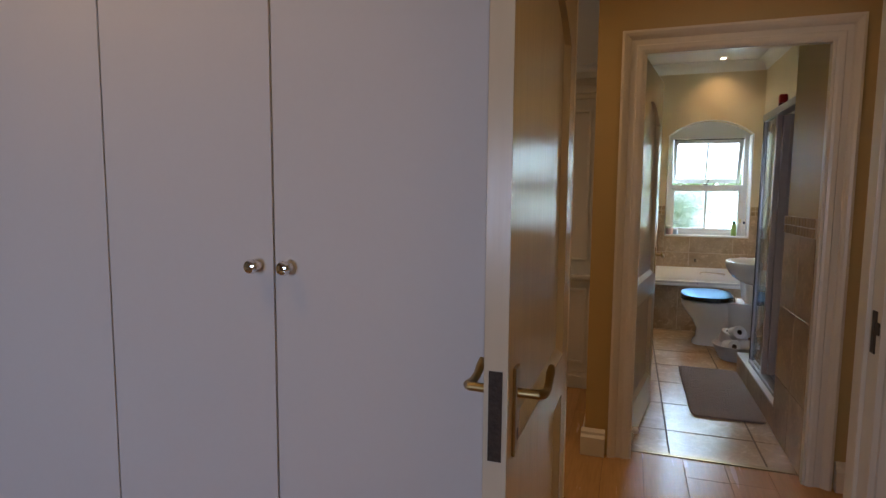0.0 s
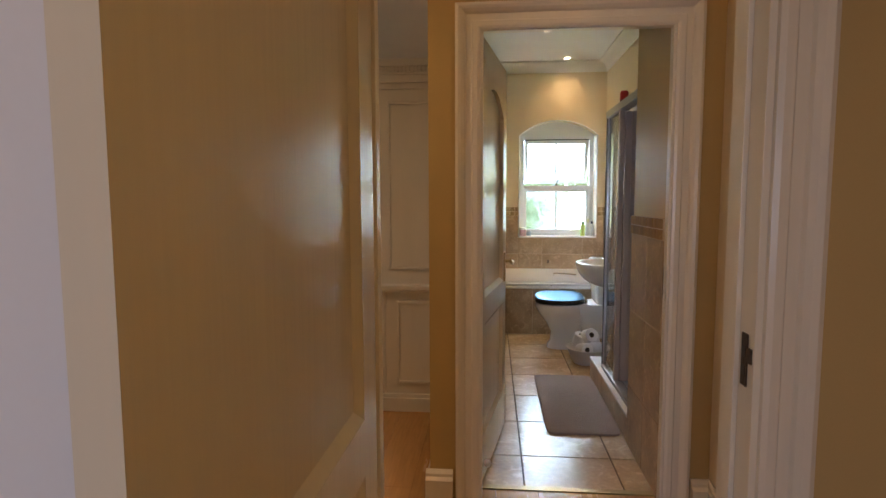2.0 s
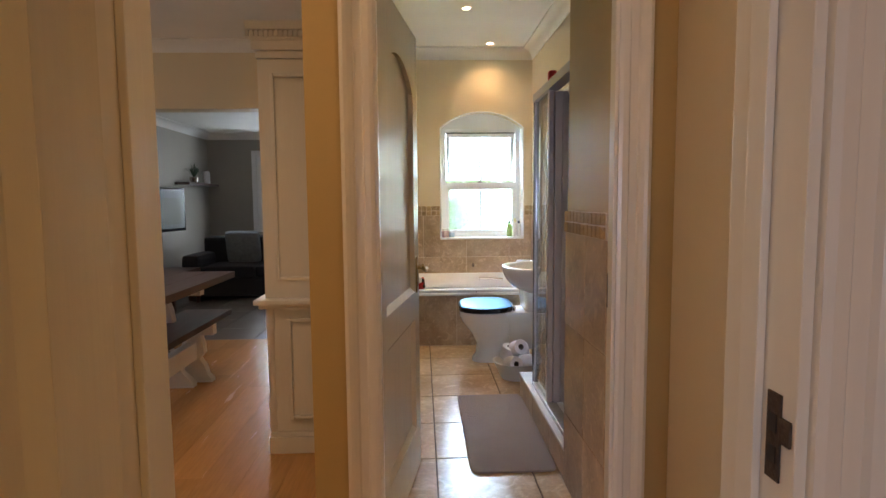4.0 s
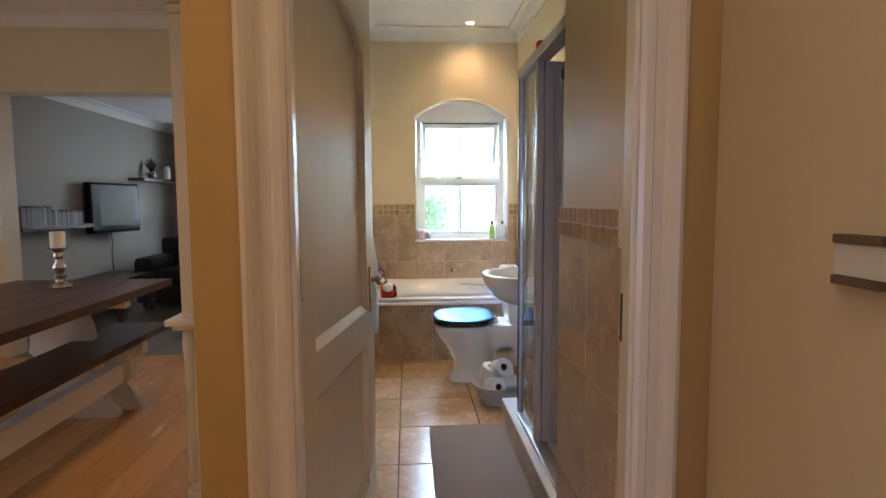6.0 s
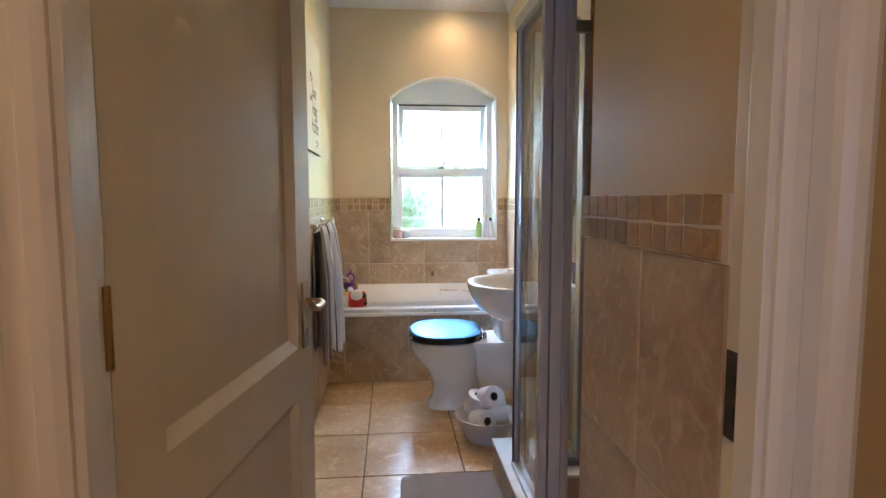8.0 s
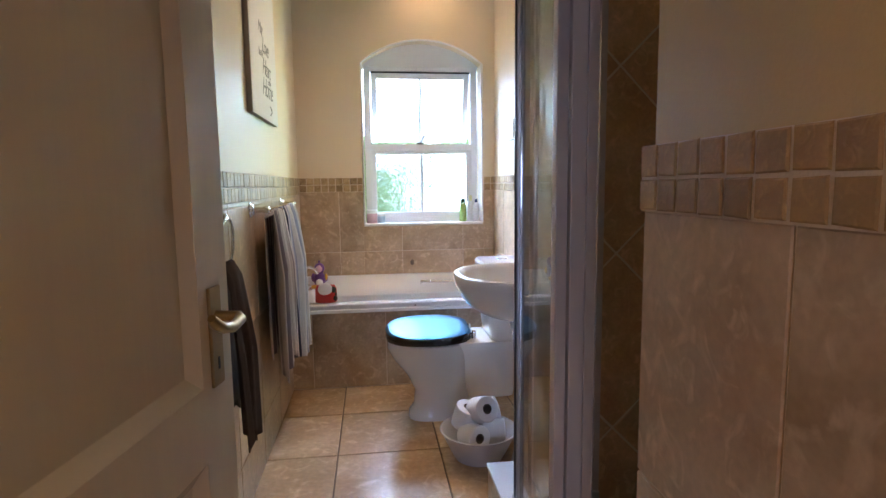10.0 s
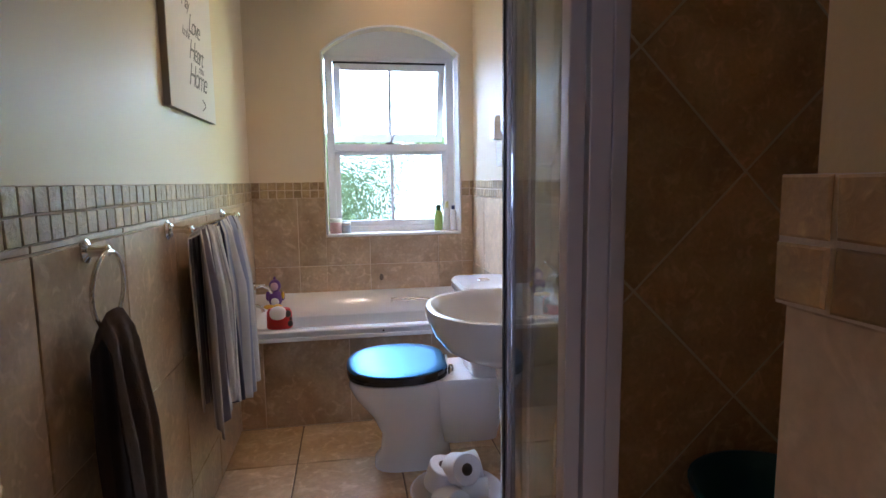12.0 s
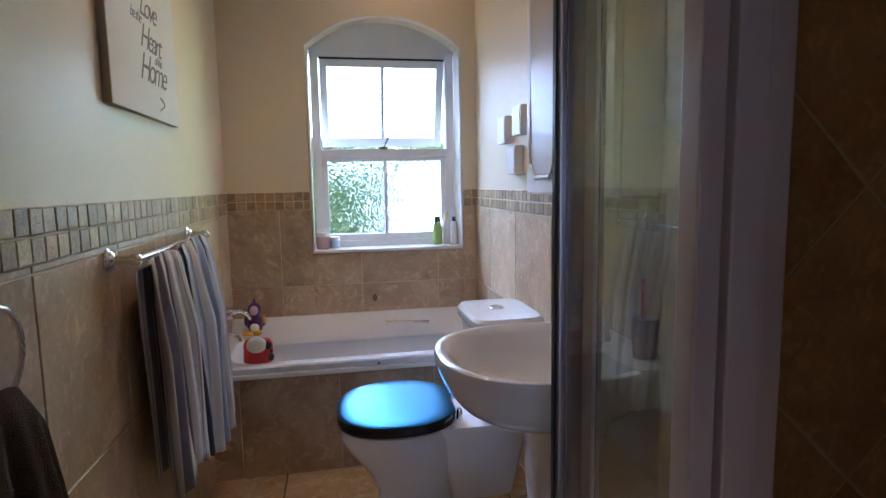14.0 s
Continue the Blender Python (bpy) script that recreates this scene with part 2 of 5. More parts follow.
WHITE_WOOD = mat("white_painted_wood", (0.74, 0.72, 0.69), 0.4, grain=30, vary=0.03, bump=0.04, stretch=(4, 4, 0.6))
MAT_CLOTH = mat("taupe_bath_mat_pile", (0.40, 0.325, 0.285), 0.98, grain=420, vary=0.14, bump=0.9, blotch=9, blotch_vary=0.05)
BROWN_TOWEL = mat("dark_brown_towel", (0.105, 0.070, 0.058), 0.98, grain=420, vary=0.2, bump=0.9, blotch=14, blotch_vary=0.08)
STRIPES = striped("grey_striped_towel", [(0.0, (0.66, 0.64, 0.66)), (0.22, (0.30, 0.28, 0.32)), (0.30, (0.60, 0.58, 0.61)),
                                        (0.48, (0.38, 0.36, 0.41)), (0.56, (0.72, 0.70, 0.73)), (0.78, (0.22, 0.20, 0.25))], 4)
BLUE_STRIPES = striped("blue_grey_striped_towel", [(0.0, (0.10, 0.11, 0.19)), (0.16, (0.66, 0.68, 0.74)), (0.30, (0.36, 0.42, 0.60)),
                                             (0.48, (0.74, 0.77, 0.82)), (0.66, (0.17, 0.19, 0.30)), (0.82, (0.55, 0.55, 0.60))], 3)
PAPER = mat("toilet_paper", (0.83, 0.82, 0.83), 0.95, grain=300, vary=0.03, bump=0.2)
CARD = mat("brown_cardboard", (0.16, 0.12, 0.09), 0.9, grain=200, vary=0.1)
TEAL = mat("teal_plastic", (0.02, 0.12, 0.16), 0.35, grain=40, vary=0.04)
BOWL_PLASTIC = mat("pale_grey_plastic", (0.62, 0.62, 0.66), 0.35, grain=40, vary=0.03, bump=0.01)
CANVAS = mat("pale_canvas_print", (0.74, 0.74, 0.72), 0.8, grain=500, vary=0.05, bump=0.3)
CANVAS_EDGE = mat("grey_canvas_edge", (0.36, 0.32, 0.27), 0.85, grain=400, vary=0.1, bump=0.3)
INK = mat("grey_lettering", (0.20, 0.21, 0.21), 0.8, grain=200, vary=0.1)
RED = mat("red_plastic", (0.50, 0.02, 0.02), 0.35, grain=40, vary=0.05)
GREEN = mat("lime_green_plastic", (0.34, 0.47, 0.13), 0.3, grain=40, vary=0.05)
DARK_GREEN = mat("dark_green_cap", (0.03, 0.10, 0.03), 0.3)
PINK = mat("pink_plastic", (0.62, 0.40, 0.46), 0.4, grain=60, vary=0.1)
PALE_BLUE = mat("pale_blue_plastic", (0.50, 0.62, 0.74), 0.4, grain=60, vary=0.1)
WHITE_PLASTIC = mat("white_plastic", (0.78, 0.78, 0.78), 0.35, grain=60, vary=0.04)
PURPLE = mat("purple_rubber", (0.13, 0.04, 0.22), 0.4, grain=50, vary=0.08)
YELLOW = mat("yellow_rubber", (0.72, 0.42, 0.03), 0.4, grain=50, vary=0.08)
BLACK_RUBBER = mat("black_rubber", (0.015, 0.015, 0.015), 0.4, grain=50, vary=0.08)
SOFA_CLOTH = mat("dark_blue_grey_upholstery", (0.022, 0.024, 0.034), 0.9, grain=200, vary=0.2, bump=0.4)
CUSHION_CLOTH = mat("pale_blue_patterned_cloth", (0.26, 0.31, 0.38), 0.95, grain=30, vary=0.3, bump=0.3, blotch=14, blotch_vary=0.2)
SCREEN_BLACK = mat("black_glossy_plastic", (0.01, 0.01, 0.012), 0.12, grain=30, vary=0.05, bump=0.0)
PAGES = mat("disc_case_spines", (0.13, 0.11, 0.11), 0.6, grain=60, vary=0.2, island=0.8)
SLATE = mat("dark_living_room_tile", (0.20, 0.185, 0.175), 0.25, grain=30, vary=0.1, island=0.06)
CANDLE_WAX = mat("white_candle_wax", (0.78, 0.74, 0.66), 0.5, grain=60, vary=0.03)
SILVER = mat("tarnished_silver", (0.55, 0.50, 0.45), 0.22, 1.0, grain=80, vary=0.12, bump=0.2, blotch=30, blotch_vary=0.15)
LEAF = mat("dark_leaf", (0.03, 0.06, 0.025), 0.5, grain=40, vary=0.2)
HEDGE = mat("sunlit_hedge_leaves", (0.42, 0.58, 0.32), 0.6, grain=12, vary=0.35, blotch_vary=0.2)
LAMP_GLOW = glowing("warm_lamp_glow", (1.0, 0.82, 0.55), 14)
OUTSIDE_GLOW = glowing("bright_overcast_sky", (0.58, 0.80, 1.0), 7.0)
SCREEN_GLOW = glowing("dim_screen_picture", (0.35, 0.42, 0.30), 0.045)


# ---- mesh helpers ----
def box(bm, x0, y0, z0, x1, y1, z1, bevel=0.0):
    r = bmesh.ops.create_cube(bm, size=1, matrix=Matrix.LocRotScale(((x0 + x1) / 2, (y0 + y1) / 2, (z0 + z1) / 2), None,
                                                                    (abs(x1 - x0), abs(y1 - y0), abs(z1 - z0))))
    if bevel:
        edges = {e for v in r["verts"] for e in v.link_edges}
        bmesh.ops.bevel(bm, geom=list(edges), offset=bevel, segments=2, affect="EDGES", profile=0.6)
    return bm


def boxes(*rows, bevel=0.0):
    bm = bmesh.new()
    for r in rows:
        box(bm, *r, bevel=bevel)
    return bm


def loft(bm, loops, cap_start=True, cap_end=True):
    """Skin a row of closed loops of the same count."""
    rings = [[bm.verts.new(p) for p in loop] for loop in loops]
    n = len(rings[0])
    for a, b in zip(rings, rings[1:]):
        for k in range(n):
            bm.faces.new((a[k], a[(k + 1) % n], b[(k + 1) % n], b[k]))
    if cap_start:
        bm.faces.new(rings[0][::-1])
    if cap_end:
        bm.faces.new(rings[-1])
    return bm


def lathe(bm, profile, m=None, n=32, caps=True):
    """Turn (radius, height) rows about the local z axis."""
    m = m or Matrix()
    return loft(bm, [[m @ Vector((r * math.cos(2 * math.pi * k / n), r * math.sin(2 * math.pi * k / n), h)) for k in range(n)]
                     for r, h in profile], caps, caps)


def tube(bm, points, radius, n=10, closed=False):
    pts = [Vector(p) for p in points]
    rings = []
    for k, p in enumerate(pts):
        a = pts[k - 1] if (k or closed) else p
        b = pts[(k + 1) % len(pts)] if (closed or k < len(pts) - 1) else p
        q = (b - a).normalized().to_track_quat("Z", "Y")
        r = radius[k] if isinstance(radius, (list, tuple)) else radius
        rings.append([p + q @ Vector((r * math.cos(2 * math.pi * i / n), r * math.sin(2 * math.pi * i / n), 0)) for i in range(n)])
    if closed:
        rings.append(rings[0])
    loft(bm, rings, not closed, not closed)
    if closed:
        bmesh.ops.remove_doubles(bm, verts=bm.verts[:], dist=1e-6)
    return bm


def ball(bm, c, r, scale=(1, 1, 1), u=20, v=14):
    bmesh.ops.create_uvsphere(bm, u_segments=u, v_segments=v, radius=r, matrix=Matrix.LocRotScale(c, None, scale))
    return bm


def mesh_of(name, bm, material, smooth=False):
    bmesh.ops.recalc_face_normals(bm, faces=bm.faces[:])
    me = bpy.data.meshes.new(name)
    bm.to_mesh(me)
    bm.free()
    me.materials.append(material)
    if smooth:
        me.shade_smooth()
        me.set_sharp_from_angle(angle=radians(38))
    return me


def solid(name, bm, material, label, category="", kind="", group="", smooth=False):
    """A thing, or a piece of the setting, in one mesh."""
    return tagged(new(name, mesh_of(name, bm, material, smooth)), label, category, group, kind)


def thing(name, at, label, category, group=""):
    """A thing of several parts: an empty at its base."""
    ob = new(name)
    ob.empty_display_size = 0.05
    ob.location = at
    return tagged(ob, label, category, group)


def part(name, bm, material, parent, label="", smooth=False):
    ob = new(name, mesh_of(name, bm, material, smooth))
    ob.parent = parent
    up, root = Matrix.Translation(parent.location), parent
    ob.matrix_parent_inverse = up.inverted() if parent.type == "EMPTY" else Matrix()
    return tagged(ob, label)


def superellipse(cx, cy, z, rx, ry, n=2.5, count=40):
    out = []
    for k in range(count):
        a = 2 * math.pi * k / count
        c, s = math.cos(a), math.sin(a)
        out.append((cx + rx * math.copysign(abs(c) ** (2 / n), c), cy + ry * math.copysign(abs(s) ** (2 / n), s), z))
    return out


def clip(poly, u0, v0, u1, v1):
    for axis, limit, keep in ((0, u0, 1), (0, u1, -1), (1, v0, 1), (1, v1, -1)):
        out = []
        for a, b in zip(poly, poly[1:] + poly[:1]):
            da, db = keep * (a[axis] - limit), keep * (b[axis] - limit)
            if da >= 0:
                out.append(a)
            if da * db < 0:
                f = da / (da - db)
                out.append((a[0] + f * (b[0] - a[0]), a[1] + f * (b[1] - a[1])))
        poly = out
        if len(poly) < 3:
            return []
    return poly


def tiles(parent, name, material, origin, u, v, field, pitch, joint=0.004, rise=0.004, start=(0, 0), turn=0.0, wobble=0.0, round_off=0.002, holes=()):
    """Lay real tiles, each an object of its own, over the rectangle field (u0, v0, u1, v1) of a plane."""
    origin, u, v = Vector(origin), Vector(u), Vector(v)
    n = u.cross(v).normalized()
    ct, st = math.cos(radians(turn)), math.sin(radians(turn))
    u0, v0, u1, v1 = field
    reach = int(max(u1 - u0, v1 - v0) / min(pitch)) + 3
    cu, cv = (u0 if not turn else (u0 + u1) / 2), (v0 if not turn else (v0 + v1) / 2)
    rng = random.Random(len(name) * 7 + int(1000 * (u1 + v1)))
    lo = -reach if turn else -1
    for i in range(lo, reach):
        for j in range(lo, reach):
            a, b = start[0] + i * pitch[0], start[1] + j * pitch[1]
            w = [rng.uniform(-wobble, wobble) for _ in range(8)]
            quad = [(a + joint / 2 + w[0], b + joint / 2 + w[1]), (a + pitch[0] - joint / 2 + w[2], b + joint / 2 + w[3]),
                    (a + pitch[0] - joint / 2 + w[4], b + pitch[1] - joint / 2 + w[5]), (a + joint / 2 + w[6], b + pitch[1] - joint / 2 + w[7])]
            quad = [(cu + p * ct - q * st, cv + p * st + q * ct) for p, q in quad]
            poly = clip(quad, u0, v0, u1, v1)
            if len(poly) < 3:
                continue
            mu, mv = sum(p[0] for p in poly) / len(poly), sum(p[1] for p in poly) / len(poly)
            if max(abs(p[0] - mu) for p in poly) < 0.006 or max(abs(p[1] - mv) for p in poly) < 0.006:
                continue
            pieces = [poly]
            for h in holes:
                rest = []
                for q in pieces:
                    for part_field in ((-99, -99, h[0], 99), (h[2], -99, 99, 99), (h[0], -99, h[2], h[1]), (h[0], h[3], h[2], 99)):
                        c = clip(q, *part_field)
                        if len(c) >= 3:
                            rest.append(c)
                pieces = rest
            for q in pieces:
                mu, mv = sum(p[0] for p in q) / len(q), sum(p[1] for p in q) / len(q)
                bm = bmesh.new()
                up = rise + rng.uniform(-wobble, wobble) * 0.5
                shrink = lambda p: (p[0] - math.copysign(round_off, p[0] - mu), p[1] - math.copysign(round_off, p[1] - mv))
                c = origin + u * mu + v * mv
                low = [origin + u * p[0] + v * p[1] - c for p in q]
                mid = [origin + u * p[0] + v * p[1] + n * max(up - round_off, 0.0005) - c for p in q]
                top = [origin + u * shrink(p)[0] + v * shrink(p)[1] + n * up - c for p in q]
                loft(bm, [low, mid, top], False, True)
                ob = new(name, mesh_of(name, bm, material))
                ob.location = c
                ob.parent = parent


def architrave(name, x0, x1, top, y, side, material, label, width=0.105, foot=0.0):
    """A moulded surround on three sides of a doorway; side: -1 faces -y, 1 faces +y."""
    prof = [(0.0, 0.0), (0.0, 0.016), (0.012, 0.020), (0.030, 0.020), (0.036, 0.014), (0.060, 0.014), (0.066, 0.022), (0.078, 0.030), (width - 0.012, 0.034), (width, 0.028), (width, 0.0)]
    bm = bmesh.new()
    rows = [[bm.verts.new(p) for p in ((x0 - u, y + side * d, foot), (x0 - u, y + side * d, top + u), (x1 + u, y + side * d, top + u), (x1 + u, y + side * d, foot))] for u, d in prof]
    for a, b in zip(rows, rows[1:]):
        for k in range(3):
            bm.faces.new((a[k], a[k + 1], b[k + 1], b[k]))
    bm.faces.new([r[0] for r in rows])
    bm.faces.new([r[3] for r in rows])
    return solid(name, bm, material, label, "architrave", "structure")


def skirting(name, x0, y0, x1, y1, nx, ny, label, height=0.13, depth=0.018):
    """A moulded skirting board along a wall from (x0, y0) to (x1, y1), facing (nx, ny)."""
    bm = bmesh.new()
    prof = [(0, 0), (depth, 0), (depth, height * 0.72), (depth * 0.55, height * 0.80), (depth * 0.55, height * 0.9), (depth * 0.2, height), (0, height)]
    loft(bm, [[(x + nx * d, y + ny * d, z) for d, z in prof] for x, y in ((x0, y0), (x1, y1))])
    return solid(name, bm, GLOSS, label, "skirting board", "structure")


def cornice(name, x0, y0, x1, y1, nx, ny, z=CEIL, size=0.10):
    bm = bmesh.new()
    prof = [(0, z), (size, z), (size, z - 0.012)] + [(size * (1 - math.sin(a)) * 0.9 + 0.01, z - size * (1 - math.cos(a)) * 0.85 - 0.012) for a in (0.3, 0.7, 1.1, 1.5)] + [(0.008, z - size), (0, z - size)]
    loft(bm, [[(x + nx * d, y + ny * d, h) for d, h in prof] for x, y in ((x0, y0), (x1, y1))])
    return solid(name, bm, WHITE_CEILING, "coved white plaster cornice under the ceiling", "cornice", "structure", smooth=True)


# ---- structure ----
def wall(name, rows, material, label):
    return solid(name, boxes(*rows), material, label, "wall", "structure")


# outdoors
solid("ground", boxes((-60, -60, -0.35, 60, 60, -0.12)), mat("garden_soil_and_grass", (0.08, 0.10, 0.04), 0.95, grain=30, vary=0.3, bump=0.4), "green garden ground outside the house", "ground", "structure")
solid("backdrop", boxes((-9, 14.0, -0.1, 12, 14.1, 9)), OUTSIDE_GLOW, "bright white sky beyond the garden", "backdrop", "structure")
hedge = bmesh.new()
rng = random.Random(5)
for k in range(9000):
    hx, hy, hz = rng.uniform(-3.5, 1.3), rng.gauss(11.6 if k % 2 else 9.1, 0.16), rng.uniform(-0.1, 2.2)
    if hy < 10 and hz > 1.66 + 0.05 * math.sin(hx * 9):
        continue
    if (hy < 10 and (hx > 1.22 + 0.06 * math.sin(hz * 7) + max(0, hz - 1.2) * 0.8 or hx < 0.1)) or (hy > 10 and hx > -0.2):
        continue
    q = Euler((rng.uniform(-1, 1), rng.uniform(-1, 1), rng.uniform(0, 6))).to_matrix().to_4x4()
    s = rng.uniform(0.05, 0.10)
    m = Matrix.Translation((hx, hy, hz)) @ q
    hedge.faces.new([hedge.verts.new(m @ Vector(p)) for p in ((-s, 0, 0), (0, -s * 0.5, 0.01), (s, 0, 0), (0, s * 0.5, 0.01))])
for k in range(14):
    for j in range(13):
        hx, hz = -0.1 + 0.09 * k, -0.1 + 0.14 * j
        if hx < 1.17 + max(0, hz - 1.2) * 0.3:
            q = Euler((rng.uniform(-0.4, 0.4), 0, rng.uniform(-0.4, 0.4))).to_matrix().to_4x4()
            m = Matrix.Translation((hx, 9.38 + rng.uniform(-0.06, 0.06), hz)) @ q
            hedge.faces.new([hedge.verts.new(m @ Vector(p)) for p in ((-0.1, 0, -0.1), (0.1, 0, -0.1), (0.1, 0, 0.1), (-0.1, 0, 0.1))])
for k in range(420):
    hx, hz = rng.gauss(1.56, 0.13), rng.gauss(1.50, 0.06)
    q = Euler((rng.uniform(-1, 1), rng.uniform(-1, 1), rng.uniform(0, 6))).to_matrix().to_4x4()
    sz = rng.uniform(0.03, 0.06)
    m = Matrix.Translation((hx, rng.gauss(9.1, 0.1), min(hz, 1.58))) @ q
    hedge.faces.new([hedge.verts.new(m @ Vector(p)) for p in ((-sz, 0, 0), (0, -sz * 0.5, 0.01), (sz, 0, 0), (0, sz * 0.5, 0.01))])
solid("hedge", hedge, HEDGE, "dense green garden hedge in daylight", "hedge", "stuff")

# floors
floor = solid("floor", boxes((-3.3, -2.9, -0.12, 1.9, 3.68, -0.010), (-3.3, 3.68, -0.12, 0.06, 6.96, -0.010)), DARK_GROUT, "orange oak laminate floor of bedroom, hall and dining room", "floor", "structure")
bath_floor = solid("floor_bathroom", boxes((0.06, 3.68, -0.12, 2.0, 7.3, -0.006)), DARK_GROUT, "glossy beige ceramic tile floor in the bathroom", "floor", "structure")
living_floor = solid("floor_living", boxes((-3.2, 6.96, -0.12, -0.05, 10.95, -0.006)), DARK_GROUT, "dark grey-brown tile floor of the living room", "floor", "structure")
solid("trim_threshold", boxes((0.25, 3.655, -0.008, 1.02, 3.69, 0.004), bevel=0.0015), BRASS, "thin metal strip between laminate and tiles", "threshold", "structure")

# ceilings
solid("ceiling", boxes((-3.3, 2.5, CEIL, 1.9, 7.3, CEIL + 0.15), (-3.3, -2.9, CEIL, 1.9, 2.5, CEIL + 0.15)), WHITE_CEILING, "plain white plaster ceiling with downlights", "ceiling", "structure")
solid("ceiling_living", boxes((-3.2, 7.3, 2.36, -0.05, 10.95, CEIL + 0.15)), WHITE_CEILING, "plain white living room ceiling", "ceiling", "structure")

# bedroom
# bedroom walls carry the dim warm light in their tan colour
wall("wall_bedroom_front", [(-3.3, 2.44, 0, 0.010, 2.60, CEIL), (0.86, 2.44, 0, 1.9, 2.60, CEIL), (0.010, 2.44, 2.04, 0.86, 2.60, CEIL)], DIM_CREAM, "bedroom wall round a doorway, cream darkened to tan for dim warm light")
wall("wall_bedroom_right", [(1.9, -2.9, 0, 2.02, 2.60, CEIL)], DIM_CREAM, "bedroom side wall, cream darkened to tan for dim warm light")
wall("wall_bedroom_left", [(-3.42, -2.9, 0, -3.3, 4.0, CEIL), (-3.42, 5.8, 0, -3.3, 7.16, CEIL), (-3.42, 4.0, 0, -3.3, 5.8, 0.9), (-3.42, 4.0, 2.1, -3.3, 5.8, CEIL)], DIM_CREAM, "outer wall, cream darkened to tan for dim warm light")
wall("wall_bedroom_rear", [(-3.3, -3.02, 0, -1.5, -2.9, CEIL), (0.3, -3.02, 0, 1.9, -2.9, CEIL), (-1.5, -3.02, 0, 0.3, -2.9, 0.85), (-1.5, -3.02, 2.1, 0.3, -2.9, CEIL)], DIM_CREAM, "bedroom wall round a window, cream darkened to tan for dim warm light")
# hall
wall("wall_hall_right", [(1.21, 2.60, 0, 1.33, 3.57, CEIL)], CREAM, "cream painted hall wall")
# cream wall, its warm hall light put into the tan
wall("wall_hall_front", [(0.035, 3.57, 0, 0.231, 3.64, CEIL), (1.039, 3.57, 0, 2.04, 3.64, CEIL), (0.231, 3.57, 2.011, 1.039, 3.64, CEIL)], DIM_CREAM, "hall wall round the bathroom doorway, cream darkened to tan for dim warm light")
# bathroom
LEFT_WALL = wall("wall_bathroom_left", [(0.035, 3.64, 0, XL, 7.44, CEIL)], CREAM, "cream wall with travertine tiles and a mosaic band below")
# darker copy of the cream: the stub's shade is in its colour
STUB_WALL = wall("wall_shower_stub", [(1.024, 3.64, 0, 2.04, 4.17, CEIL)], DIM_CREAM, "shower stub wall with travertine tiles, cream darkened to tan for its shade")
RIGHT_WALL = wall("wall_bathroom_right", [(XR, 5.055, 0, 2.04, 7.21, CEIL)], CREAM, "cream wall with travertine tiles behind the basin")
NIB = 1.33
NIB_WALL = wall("wall_shower_nib", [(NIB, 5.055, 0, XR, 5.165, CEIL)], CREAM, "narrow cream wall end closing the tiled shower")
SHOWER_WALL = wall("wall_shower_back", [(1.92, 4.17, 0, 2.04, 5.055, CEIL)], CREAM, "shower wall covered with diagonal brown tiles")

WX0, WX1, WZ0, WZ1, APEX = 0.580, 1.385, 0.905, 1.965, 2.115
bm = boxes((XL, YB, 0, WX0, 7.44, CEIL), (WX1, YB, 0, 2.04, 7.44, CEIL), (WX0, YB, 0, WX1, 7.44, WZ0), (WX0, YB, APEX, WX1, 7.44, CEIL))
half, rise = (WX1 - WX0) / 2, APEX - WZ1
radius = (half * half + rise * rise) / (2 * rise)


def arch(x):
    return APEX - radius + math.sqrt(radius * radius - (x - (WX0 + WX1) / 2) ** 2)


STEPS = 24
for k in range(STEPS):
    a, b = WX0 + (WX1 - WX0) * k / STEPS, WX0 + (WX1 - WX0) * (k + 1) / STEPS
    loft(bm, [[(a, y, arch(a)), (b, y, arch(b)), (b, y, APEX), (a, y, APEX)] for y in (YB, 7.33)])
BACK_WALL = solid("wall_bathroom_back", bm, CREAM, "cream wall with an arched window recess above tiles", "wall", "structure")
bm = bmesh.new()
for k in range(STEPS):
    a, b = WX0 + (WX1 - WX0) * k / STEPS, WX0 + (WX1 - WX0) * (k + 1) / STEPS
    loft(bm, [[(a, y, WZ1), (b, y, WZ1), (b, y, APEX), (a, y, APEX)] for y in (7.325, 7.44)])
solid("wall_window_arch", bm, PLASTER, "white plaster infill in the arch over the window", "wall", "structure")
# raised plaster border round the recess
edge = [(WX0, WZ0)] + [(WX0, WZ1)] + [(WX0 + (WX1 - WX0) * k / 20, arch(WX0 + (WX1 - WX0) * k / 20)) for k in range(1, 20)] + [(WX1, WZ1), (WX1, WZ0)]
bm = bmesh.new()
tube(bm, [(x, YB - 0.002, z) for x, z in edge], 0.007, 8)
solid("trim_window_recess", bm, PLASTER, "thin white plaster bead round the arched recess", "trim", "structure", smooth=True)
bm = bmesh.new()
for x, s in ((WX0, 1), (WX1, -1)):
    box(bm, x, YB + 0.004, WZ0, x + s * 0.006, 7.325, WZ1)
solid("trim_window_reveal", bm, PLASTER, "smooth white plaster reveals of the window", "trim", "structure")
solid("window_sill", boxes((WX0, YB - 0.012, WZ0 - 0.012, WX1, 7.34, WZ0 + 0.004), bevel=0.003), PLASTER, "white window sill with bottles on it", "window sill", "structure")

# dining and living room
DX = -0.75   # right end of the wide opening
wall("wall_dining_far", [(-3.3, 6.96, 2.11, 0.035, 7.16, CEIL), (-3.3, 6.96, 0, -2.7, 7.16, 2.11), (-0.50, 6.96, 0, 0.035, 7.16, 2.11)], CREAM, "cream wall with a wide opening to the living room")
